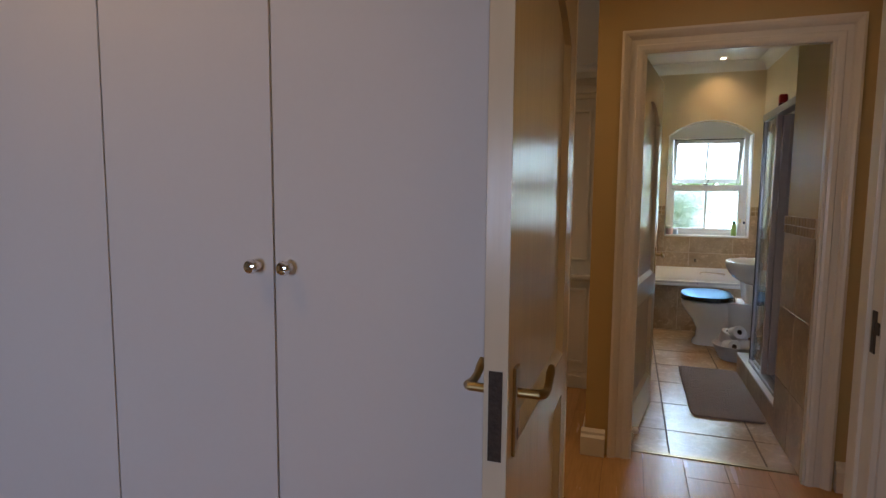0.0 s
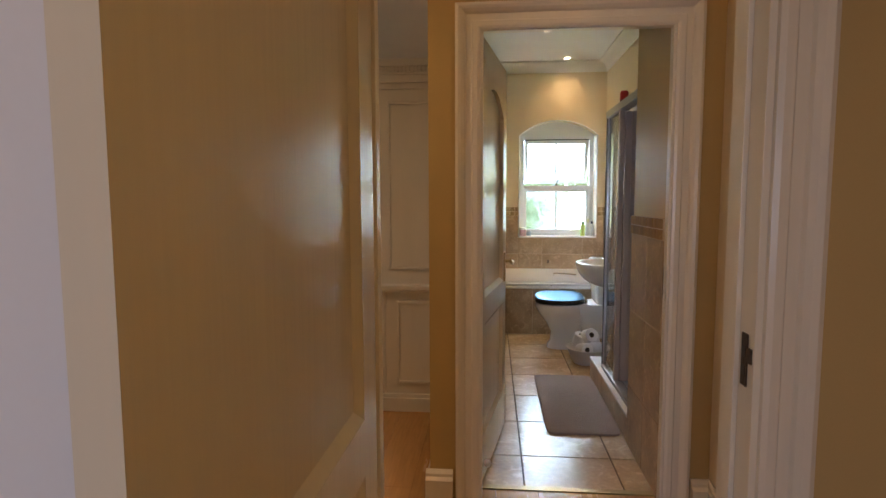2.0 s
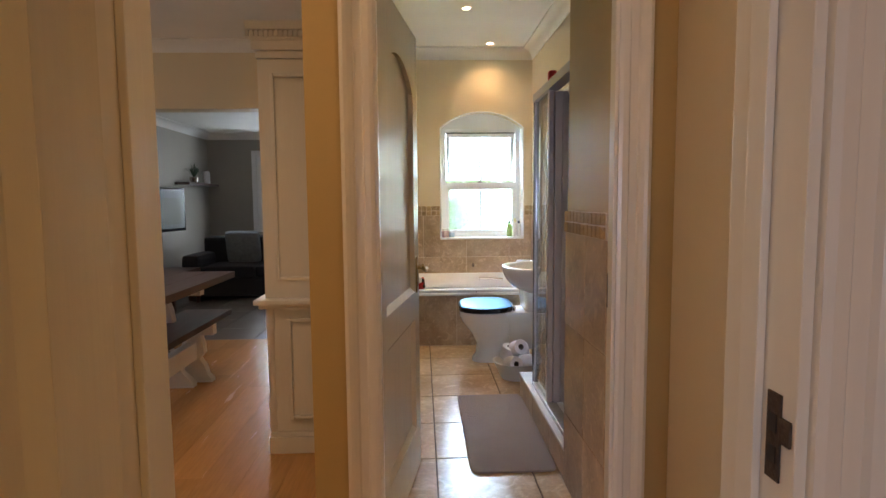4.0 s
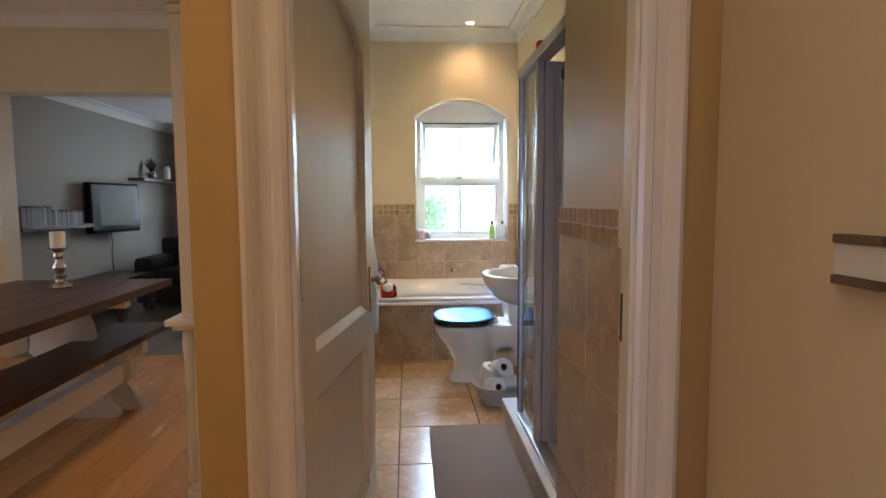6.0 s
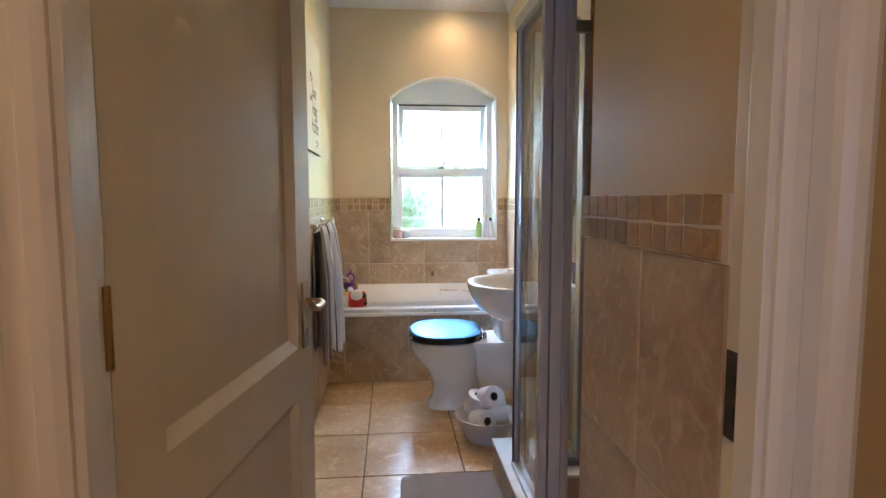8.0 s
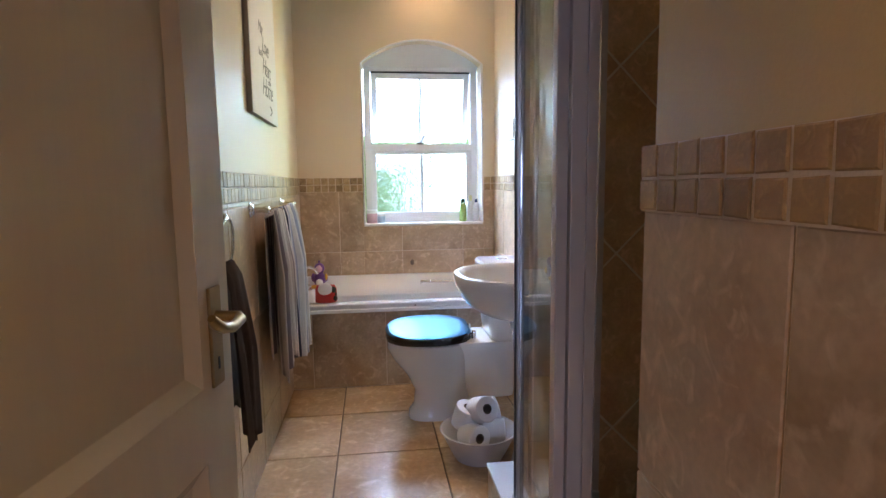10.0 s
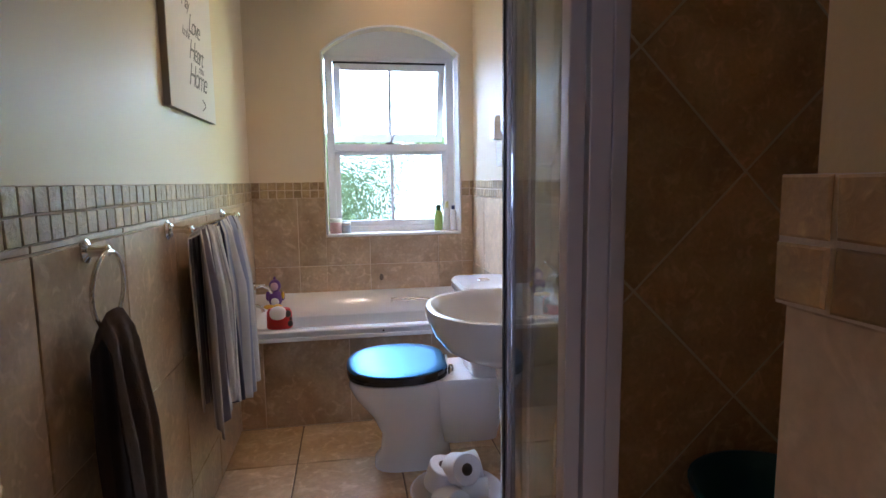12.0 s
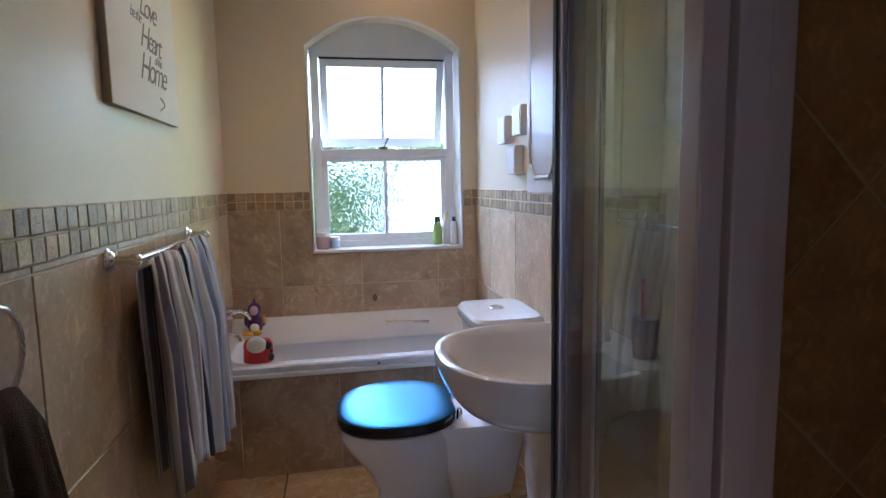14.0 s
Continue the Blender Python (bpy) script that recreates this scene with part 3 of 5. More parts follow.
wall("wall_living_left", [(-3.1, 7.16, 0, -2.98, 10.95, CEIL)], GREY_PAINT, "grey painted living room wall behind the television")
wall("wall_living_right", [(-0.17, 7.16, 0, -0.05, 10.95, CEIL)], GREY_PAINT, "grey painted living room side wall")
wall("wall_living_far", [(-3.1, 10.83, 0, -2.22, 10.95, CEIL), (-1.28, 10.83, 0, -0.05, 10.95, CEIL), (-2.22, 10.83, 0, -1.28, 10.95, 0.86), (-2.22, 10.83, 2.02, -1.28, 10.95, CEIL)], GREY_PAINT, "grey painted living room wall round a window")

# cornices and skirtings
cornice("trim_cornice", XL, 3.64, XL, YB, 1, 0)
cornice("trim_cornice", XL, YB, XR, YB, 0, -1)
cornice("trim_cornice", XR, 5.055, XR, YB, -1, 0)
cornice("trim_cornice", -3.3, 6.96, 0.035, 6.96, 0, -1)
cornice("trim_cornice", -2.98, 7.16, -2.98, 10.83, 1, 0, 2.36)
cornice("trim_cornice", -2.98, 10.83, -0.17, 10.83, 0, -1, 2.36)
skirting("baseboard", 0.035, 3.64, 0.035, 6.96, -1, 0, "cream moulded skirting along the dining room wall")
skirting("baseboard", 0.017, 3.57, 0.135, 3.57, 0, -1, "cream moulded skirting beside the bathroom door", depth=0.040)
skirting("baseboard", 1.135, 3.57, 1.21, 3.57, 0, -1, "cream moulded skirting beside the bathroom door", depth=0.040)
skirting("baseboard", 1.21, 2.60, 1.21, 3.57, -1, 0, "cream moulded skirting along the hall wall")
skirting("baseboard", 0.98, 2.44, 1.9, 2.44, 0, -1, "cream moulded skirting in the bedroom")


def doorway(prefix, x0, x1, top, y0, y1, stop_y, name):
    """The lining with its stop, and the moulded surrounds."""
    rows = [(x0 - 0.001, y0 - 0.002, 0, x0 + 0.020, y1 + 0.002, top), (x1 - 0.020, y0 - 0.002, 0, x1 + 0.001, y1 + 0.002, top), (x0 + 0.020, y0 - 0.002, top - 0.020, x1 - 0.020, y1 + 0.002, top + 0.001)]
    rows += [(x0 + 0.020, stop_y, 0, x0 + 0.032, stop_y + 0.04, top - 0.032), (x1 - 0.032, stop_y, 0, x1 - 0.020, stop_y + 0.04, top - 0.032), (x0 + 0.020, stop_y, top - 0.032, x1 - 0.020, stop_y + 0.04, top - 0.020)]
    return solid(prefix, boxes(*rows, bevel=0.002), GLOSS, "cream gloss painted timber lining of the " + name, "door frame", "structure")


LINING_BED = doorway("trim_bedroom_frame", 0.005, 0.870, 2.05, 2.44, 2.60, 2.505, "bedroom doorway")
architrave("trim_bedroom_architrave", 0.012, 0.865, 2.045, 2.44, -1, GLOSS, "cream moulded architrave round the bedroom doorway")
architrave("trim_hall_architrave", 0.012, 0.865, 2.045, 2.60, 1, GLOSS, "cream moulded architrave on the hall side", width=0.10)
LINING_BATH = doorway("trim_bathroom_frame", 0.230, 1.040, 2.012, 3.57, 3.64, 3.560, "bathroom doorway")
architrave("trim_bathroom_architrave", 0.250, 1.020, 1.986, 3.57, -1, GLOSS, "cream moulded architrave round the bathroom doorway", width=0.102)


def strike_plate(x, y, z, face, label):
    t = thing("strike_plate", (x, y, z - 0.06), label, "strike plate")
    s = -face
    part("plate", boxes((x, y - 0.014, z - 0.058, x + s * 0.003, y + 0.014, z + 0.058), bevel=0.001), DARK_METAL, t)
    part("lip", boxes((x, y - 0.034, z - 0.004, x + s * 0.004, y - 0.013, z + 0.030), bevel=0.0015), DARK_METAL, t, "small bent metal lip")
    part("latch_hole", boxes((x + s * 0.0025, y - 0.008, z + 0.006, x + s * 0.0042, y + 0.008, z + 0.030)), BLACK_RUBBER, t, "dark latch hole")
    part("bolt_hole", boxes((x + s * 0.0025, y - 0.008, z - 0.034, x + s * 0.0042, y + 0.008, z - 0.012)), BLACK_RUBBER, t, "dark bolt hole")


strike_plate(0.850, 2.478, 0.955, 1, "dark tarnished strike plate on the bedroom door frame")
strike_plate(1.0195, 3.622, 0.958, 1, "dark tarnished strike plate on the bathroom door frame")


pq = thing("wall_plaque", (1.2, 3.14, 1.10), "small pale wall plate with dark brown end clips", "wall plate")
part("plate", boxes((1.192, 3.088, 1.119, 1.2085, 3.188, 1.170), bevel=0.002), WHITE_PLASTIC, pq)
for z in (1.1045, 1.1705):
    part("clip", boxes((1.186, 3.091, z, 1.2085, 3.186, z + 0.014), bevel=0.002), CARD, pq, "dark brown clip")


# ---- doors ----
def panel_leaf(bm, w, h, thick):
    """A two-panel door leaf from x=0 to w, with sunk panels on both faces, the upper one arched."""
    st, z1, z2, z3, z4 = 0.105, 0.21, 0.726, 0.846, h - 0.17
    box(bm, 0, 0, 0, st, thick, h)
    box(bm, w - st, 0, 0, w, thick, h)
    box(bm, st, 0, 0, w - st, thick, z1)
    box(bm, st, 0, z2, w - st, thick, z3)
    n, drop = 14, 0.10
    def top(x):
        return z4 - drop * (2 * (x - w / 2) / (w - 2 * st)) ** 2
    for k in range(n):
        a, b = st + (w - 2 * st) * k / n, st + (w - 2 * st) * (k + 1) / n
        loft(bm, [[(a, y, top(a)), (b, y, top(b)), (b, y, h), (a, y, h)] for y in (0, thick)])
    box(bm, st, 0.017, z1, w - st, thick - 0.017, z2)
    box(bm, st, 0.017, z3, w - st, thick - 0.017, z4)
    for y, s in ((0.0, 1), (thick, -1)):          # sloping beads at the panels' edges
        for zb, zt in ((z1, z2), (z3, z4 - drop)):
            for xa, xb in ((st, st + 0.022), (w - st, w - st - 0.022)):
                loft(bm, [[(xa, y + s * 0.0008, z), (xb, y + s * 0.0168, z), (xa, y + s * 0.0169, z)] for z in (zb, zt)])
            loft(bm, [[(x, y + s * 0.0008, zb), (x, y + s * 0.0168, zb + 0.024), (x, y + s * 0.0169, zb)] for x in (st, w - st)])
        loft(bm, [[(x, y + s * 0.0008, z2), (x, y + s * 0.0168, z2 - 0.028), (x, y + s * 0.0169, z2)] for x in (st, w - st)])
    return bm


def lever(bm_out, x, y, z, out, along):
    """A curved scroll lever: neck out from the plate, arm along, curled end."""
    pts = [(x, y, z), (x + 0.0, y + out * 0.022, z), (x, y + out * 0.042, z), (x + along * 0.012, y + out * 0.050, z - 0.002),
           (x + along * 0.045, y + out * 0.051, z - 0.007), (x + along * 0.075, y + out * 0.050, z - 0.001), (x + along * 0.098, y + out * 0.049, z + 0.012), (x + along * 0.108, y + out * 0.049, z + 0.022)]
    return tube(bm_out, pts, [0.0095, 0.0085, 0.0085, 0.009, 0.0085, 0.008, 0.009, 0.006], 12)


def panel_door(name, hinge, angle, w, label):
    """A door leaf that turns about the hinge; at angle 0 it runs along +x."""
    h, th = 1.988, 0.042
    place = Matrix.Translation(hinge) @ Matrix.Rotation(radians(angle), 4, "Z")
    t = new(name)
    t.matrix_world = place
    t.empty_display_size = 0.05
    tagged(t, label, "door")
    def bit(pname, bm, material, plabel="", smooth=False):
        ob = new(pname, mesh_of(pname, bm, material, smooth))
        ob.parent = t
        return tagged(ob, plabel)
    bit("leaf", panel_leaf(bmesh.new(), w, h, th), DOOR_PAINT, "", False)
    for y, s in ((0.0, -1), (th, 1)):
        bit("handle_plate", boxes((w - 0.078, y, 0.838, w - 0.040, y + s * 0.006, 1.000), bevel=0.002), BRASS, "long aged brass backplate")
        bit("door_handle", lever(bmesh.new(), w - 0.059, y, 0.952, s, -1), BRASS, "curved brass lever handle", True)
        bit("keyhole", boxes((w - 0.062, y + s * 0.0055, 0.865, w - 0.056, y + s * 0.0068, 0.885)), BLACK_RUBBER, "dark keyhole")
    bit("lock_face", boxes((w - 0.001, 0.009, 0.845, w + 0.0022, th - 0.009, 1.005)), DARK_METAL, "dark worn mortice lock plate")
    for z in (0.25, 1.0, 1.75):
        bit("hinge", lathe(bmesh.new(), [(0.007, z), (0.007, z + 0.1)], Matrix.Translation((-0.004, 0.0, 0)), 10), BRASS, "brass butt hinge", True)
    return t, bit


bed_door, _ = panel_door("door_1", (0.002, 2.432, 0.008), 268.8, 0.813, "cream gloss two-panel bedroom door standing open")
bath_door, bath_bit = panel_door("door_2", (0.2505, 3.6425, 0.010), 80.4, 0.762, "cream gloss two-panel bathroom door standing open")
bath_bit("doorstop", ball(bmesh.new(), (0.10, -0.016, 0.07), 0.018), WHITE_PLASTIC, "small white door bumper", True)

# ---- bedroom cupboards ----
CY = 1.865
for k, (a, b) in enumerate(((-0.609, -0.075), (-1.144, -0.611), (-1.68, -1.146), (-2.215, -1.682), (-2.75, -2.217))):
    c = thing("built_in_cupboard", ((a + b) / 2, 2.1, 0), "white painted full-height cupboard unit with a plain flush door", "cupboard", "row of bedroom cupboards")
    part("body", boxes((a, CY + 0.020, 0, b, 2.438, 2.698)), CUPBOARD_PAINT, c)
    d = part("door", boxes((a + 0.002, CY, 0.07, b - 0.002, CY + 0.018, 2.55), bevel=0.002), CUPBOARD_PAINT, c)
    kx = a + 0.045 if k % 2 == 0 else b - 0.045
    mk = Matrix.Translation((kx, CY, 1.135)) @ Matrix.Rotation(radians(90), 4, "X")
    part("knob", lathe(bmesh.new(), [(0.011, 0), (0.010, 0.006), (0.007, 0.012), (0.010, 0.018), (0.017, 0.024), (0.0185, 0.031), (0.015, 0.038), (0.008, 0.041)], mk, 20), CHROME, d, "round chrome knob", True)

solid("window_4", boxes((-3.40, 4.0, 0.9, -3.33, 4.06, 2.1), (-3.40, 5.74, 0.9, -3.33, 5.8, 2.1), (-3.40, 4.06, 0.9, -3.33, 5.74, 0.96), (-3.40, 4.06, 2.04, -3.33, 5.74, 2.1), (-3.39, 4.87, 0.96, -3.34, 4.93, 2.04)), WINDOW_PAINT, "white painted dining room window frame", "window", "structure")
# bedroom window behind
bm = boxes((-1.5, -2.98, 0.85, -1.44, -2.92, 2.1), (0.24, -2.98, 0.85, 0.3, -2.92, 2.1), (-1.44, -2.98, 0.85, 0.24, -2.92, 0.91), (-1.44, -2.98, 2.04, 0.24, -2.92, 2.1), (-0.63, -2.97, 0.91, -0.57, -2.93, 2.04))
solid("window_2", bm, WINDOW_PAINT, "white painted bedroom window frame", "window", "structure")

# ---- bathroom window ----
win = thing("window_1", (0.985, 7.36, WZ0), "white timber window with an open top-hung upper sash", "window")
win["kind"] = "structure"
FX0, FX1, FZ0, FZ1, TZ = WX0 + 0.012, WX1 - 0.012, WZ0 + 0.004, 1.966, 1.425
part("window_frame", boxes((FX0, 7.33, FZ0, FX0 + 0.045, 7.40, FZ1), (FX1 - 0.045, 7.33, FZ0, FX1, 7.40, FZ1), (FX0 + 0.045, 7.33, FZ1 - 0.03, FX1 - 0.045, 7.40, FZ1), (FX0 + 0.045, 7.33, FZ0, FX1 - 0.045, 7.40, FZ0 + 0.035), (FX0 + 0.045, 7.325, TZ - 0.022, FX1 - 0.045, 7.40, TZ + 0.022), bevel=0.003), WINDOW_PAINT, win)
LX0, LX1, LZ0, LZ1 = FX0 + 0.045, FX1 - 0.045, FZ0 + 0.035, TZ - 0.022
MX = (LX0 + LX1) / 2
part("lower_sash", boxes((LX0, 7.34, LZ0, LX0 + 0.03, 7.38, LZ1), (LX1 - 0.03, 7.34, LZ0, LX1, 7.38, LZ1), (LX0 + 0.03, 7.34, LZ0, LX1 - 0.03, 7.38, LZ0 + 0.035), (LX0 + 0.03, 7.34, LZ1 - 0.022, LX1 - 0.03, 7.38, LZ1), (MX - 0.009, 7.342, LZ0 + 0.035, MX + 0.009, 7.378, LZ1 - 0.022), bevel=0.002), WINDOW_PAINT, win)
for a, b in ((LX0 + 0.03, MX - 0.009), (MX + 0.009, LX1 - 0.03)):
    p = part("pane", boxes((a, 7.357, LZ0 + 0.035, b, 7.361, LZ1 - 0.022)), OBSCURE_GLASS, win, "dimpled obscure glass pane")
    p.visible_shadow = False
# the upper sash hangs from its top edge, its foot pushed out
hang = Matrix.Translation((0, 7.345, FZ1 - 0.04)) @ Matrix.Rotation(radians(15), 4, "X")
UH = FZ1 - 0.04 - (TZ + 0.026)
UX0, UX1 = FX0 + 0.050, FX1 - 0.050
bm = boxes((UX0, 0, -UH, UX0 + 0.04, 0.035, 0), (UX1 - 0.04, 0, -UH, UX1, 0.035, 0), (UX0 + 0.04, 0, -UH, UX1 - 0.04, 0.035, -UH + 0.05), (UX0 + 0.04, 0, -0.04, UX1 - 0.04, 0.035, 0), (MX - 0.009, 0.004, -UH + 0.05, MX + 0.009, 0.031, -0.04), bevel=0.002)
bm.transform(hang)
upper = part("upper_sash", bm, WINDOW_PAINT, win, "upper sash tilted outwards")
for a, b in ((UX0 + 0.04, MX - 0.009), (MX + 0.009, UX1 - 0.04)):
    bm = boxes((a, 0.015, -UH + 0.05, b, 0.019, -0.04))
    bm.transform(hang)
    p = part("pane", bm, OBSCURE_GLASS, upper, "dimpled obscure glass pane")
    p.visible_shadow = False
# black strip that paints the shade in the gap above the tilted sash
part("gap_shade", boxes((UX0, 7.334, FZ1 - 0.0405, UX1, 7.343, FZ1 - 0.031)), BLACK_RUBBER, win, "black strip standing for the shade in the gap over the sash")
stay = tube(bmesh.new(), [(MX - 0.03, 7.322, TZ + 0.026), (MX - 0.005, 7.318, TZ + 0.032), (MX + 0.02, 7.32, TZ + 0.085)], 0.004, 8)
box(stay, MX - 0.035, 7.315, TZ + 0.02, MX + 0.012, 7.33, TZ + 0.03)
part("window_stay", stay, DARK_METAL, win, "dark metal casement stay", True)

# ---- bathtub ----
tub = thing("bathtub", (0.81, 6.9, 0), "white built-in bathtub with a tiled front panel", "bathtub")
bx0, bx1, by0, by1, rim = XL + 0.003, XR - 0.003, 6.552, YB - 0.013, 0.504
cx, cy, N = (bx0 + bx1) / 2, (by0 + by1) / 2, 64


def rounded(z, inset_x, inset_y, n=9.0, shift=0.0):
    return superellipse(cx + shift, cy, z, (bx1 - bx0) / 2 - inset_x, (by1 - by0) / 2 - inset_y, n, N)


bm = loft(bmesh.new(), [rounded(rim - 0.032, 0.004, 0.006, 40), rounded(rim - 0.008, 0.0, 0.0, 40), rounded(rim, 0.006, 0.006, 36), rounded(rim, 0.055, 0.055, 9),
                        rounded(rim - 0.008, 0.068, 0.066, 7), rounded(rim - 0.05, 0.085, 0.075, 6), rounded(rim - 0.22, 0.13, 0.10, 5), rounded(rim - 0.35, 0.17, 0.13, 4.5), rounded(rim - 0.385, 0.26, 0.19, 4)], False, True)
part("tub", bm, BATH_WHITE, tub, "", True)
part("rim_bead", boxes((bx0, 6.547, rim - 0.054, bx1, 6.597, rim - 0.033), bevel=0.005), BATH_WHITE, tub, "lower lip of the rim")
front = part("front_panel", boxes((bx0, 6.598, 0.0, bx1, 6.66, rim - 0.046)), GROUT, tub, "travertine tiled front")
bm = loft(bmesh.new(), [[(x, y, z) for y, z in ((7.088, rim - 0.06), (7.100, rim - 0.030), (7.168, rim + 0.052), (7.178, rim + 0.060), (by1, rim + 0.062), (by1, rim - 0.06))] for x in (bx0 + 0.001, bx1 - 0.001)])
part("back_slope", bm, BATH_WHITE, tub, "sloping white back of the bath", True)
bm = tube(bmesh.new(), [(0.945, 7.122, rim + 0.003), (0.945, 7.096, rim + 0.020), (0.962, 7.086, rim + 0.022), (1.150, 7.086, rim + 0.014), (1.166, 7.096, rim + 0.012), (1.166, 7.122, rim - 0.004)], 0.0085, 10)
part("grab_handle", bm, CHROME, tub, "chrome grab handle", True)
part("overflow", lathe(bmesh.new(), [(0.028, 0), (0.028, 0.006), (0.018, 0.010)], Matrix.Translation((bx0 + 0.105, 6.88, 0.415)) @ Matrix.Rotation(radians(70), 4, "Y"), 20), CHROME, tub, "round chrome overflow", True)
part("screw_cap", ball(bmesh.new(), (0.86, 6.551, 0.482), 0.005), DARK_METAL, tub)

tap = thing("bath_tap", (XL + 0.005, 6.95, 0.62), "chrome lever bath mixer on the tiled wall", "tap")
toy = Matrix.Translation((XL + 0.004, 6.93, 0.655)) @ Matrix.Rotation(radians(90), 4, "Y")
part("rose", lathe(bmesh.new(), [(0.052, 0), (0.052, 0.006), (0.030, 0.014), (0.026, 0.045), (0.022, 0.050)], toy, 24), CHROME, tap, "", True)
part("lever", tube(bmesh.new(), [(XL + 0.05, 6.93, 0.66), (XL + 0.085, 6.93, 0.667), (XL + 0.115, 6.935, 0.650), (XL + 0.130, 6.94, 0.620)], [0.012, 0.010, 0.009, 0.008], 12), CHROME, tap, "", True)
spout = thing("bath_spout", (XL + 0.005, 6.90, 0.54), "short chrome bath spout", "spout")
part("spout_pipe", tube(bmesh.new(), [(XL + 0.004, 6.86, 0.565), (XL + 0.06, 6.86, 0.568), (XL + 0.085, 6.86, 0.555), (XL + 0.09, 6.86, 0.535)], 0.013, 12), CHROME, spout, "", True)

solid("soap_mark", ball(bmesh.new(), (0.893, YB - 0.0062, 0.640), 0.016, (0.8, 0.06, 1.25)), CARD, "small dark oval mark on the tile above the bath", "mark", smooth=True)

# ---- toilet ----
wc = thing("toilet", (0.98, 6.155, 0), "white close-coupled toilet with its black lid closed", "toilet")
wy = 6.155
rows = [(0.955, 0.168, 0.105, 0.0, 3.2), (0.955, 0.165, 0.102, 0.025, 3.0), (0.965, 0.150, 0.090, 0.06, 2.6), (0.965, 0.145, 0.088, 0.14, 2.4), (0.945, 0.165, 0.105, 0.22, 2.3),
        (0.915, 0.205, 0.145, 0.31, 2.3), (0.900, 0.215, 0.168, 0.365, 2.3), (0.900, 0.212, 0.170, 0.393, 2.3), (0.900, 0.200, 0.160, 0.400, 2.3)]
part("pan", loft(bmesh.new(), [superellipse(x, wy, z, rx, ry, n, 44) for x, rx, ry, z, n in rows]), CERAMIC, wc, "", True)
bm = loft(bmesh.new(), [superellipse(x, wy, z, rx, ry, 5, 44) for x, rx, ry, z in ((1.20, 0.12, 0.085, 0.10), (1.20, 0.15, 0.10, 0.24), (1.19, 0.175, 0.13, 0.34), (1.18, 0.195, 0.150, 0.392), (1.18, 0.192, 0.148, 0.402))])
part("shelf", bm, CERAMIC, wc, "", True)


def lid_loop(z, grow, n=2.35):
    pts = []
    for x, y, _ in superellipse(0.895, wy, z, 0.216 + grow, 0.183 + grow, n, 48):
        pts.append((min(x, 1.098 + grow), y, z))
    return pts


part("seat", loft(bmesh.new(), [lid_loop(z, g) for z, g in ((0.4010, -0.008), (0.4040, -0.002), (0.4180, 0.0), (0.4220, -0.004))]), SEAT_EDGE, wc, "black seat ring", True)
lid_bm = loft(bmesh.new(), [lid_loop(z, g) for z, g in ((0.424, -0.004), (0.427, 0.001), (0.441, 0.001), (0.447, -0.004), (0.449, -0.012), (0.4492, -0.05), (0.4492, -0.12))])
# lid tilted so that its top mirrors the window
lid_bm.transform(Matrix.Translation((0.88, wy, 0.440)) @ Matrix.Rotation(radians(6.0), 4, "X") @ Matrix.Translation((-0.88, -wy, -0.430)))
lid = part("lid", lid_bm, BLACK_SEAT, wc, "glossy black lid with the blue sky reflection tinted into its top", True)
lid.data.materials.append(SEAT_EDGE)
# only upward faces get the tinted sky sheen, the edge stays black
for f in lid.data.polygons:
    f.material_index = 0 if f.normal.z > 0.6 else 1
for y in (wy - 0.075, wy + 0.075):
    part("lid_hinge", lathe(bmesh.new(), [(0.012, 0.40), (0.012, 0.43), (0.008, 0.445)], Matrix.Translation((1.113, y, 0)), 14), CHROME, wc, "chrome hinge", True)
bm = loft(bmesh.new(), [superellipse(1.285, wy, z, rx, ry, 6, 44) for z, rx, ry in ((0.395, 0.085, 0.135), (0.42, 0.10, 0.150), (0.60, 0.115, 0.165), (0.735, 0.120, 0.170))])
part("cistern", bm, CERAMIC, wc, "", True)
bm = loft(bmesh.new(), [superellipse(1.283, wy, z, rx, ry, 6, 44) for z, rx, ry in ((0.737, 0.126, 0.176), (0.745, 0.130, 0.180), (0.772, 0.130, 0.180), (0.784, 0.120, 0.170), (0.787, 0.08, 0.12))])
part("cistern_lid", bm, CERAMIC, wc, "", True)
part("flush_button", lathe(bmesh.new(), [(0.028, 0.785), (0.028, 0.791), (0.022, 0.794), (0.010, 0.793)], Matrix.Translation((1.275, wy, 0)), 24), CHROME, wc, "round chrome flush button", True)

# ---- basin ----
ba = thing("basin", (1.25, 5.52, 0), "white ceramic pedestal basin with a chrome tap", "basin")
by = 5.525


def bowl_loop(z, gx, gy, n=2.4):
    return [(min(x, XR - 0.004), y, z) for x, y, _ in superellipse(1.215, by, z, 0.278 - gx, 0.262 - gy, n, 56)]


rows = [(0.645, 0.17, 0.165), (0.652, 0.14, 0.135), (0.672, 0.095, 0.09), (0.702, 0.052, 0.046), (0.740, 0.022, 0.018), (0.785, 0.004, 0.003), (0.810, 0.0, 0.0), (0.822, 0.004, 0.004), (0.826, 0.014, 0.013), (0.823, 0.026, 0.024), (0.805, 0.042, 0.038), (0.76, 0.068, 0.062), (0.715, 0.11, 0.10), (0.69, 0.17, 0.16), (0.685, 0.24, 0.23)]
part("bowl", loft(bmesh.new(), [bowl_loop(*r) for r in rows]), CERAMIC, ba, "", True)
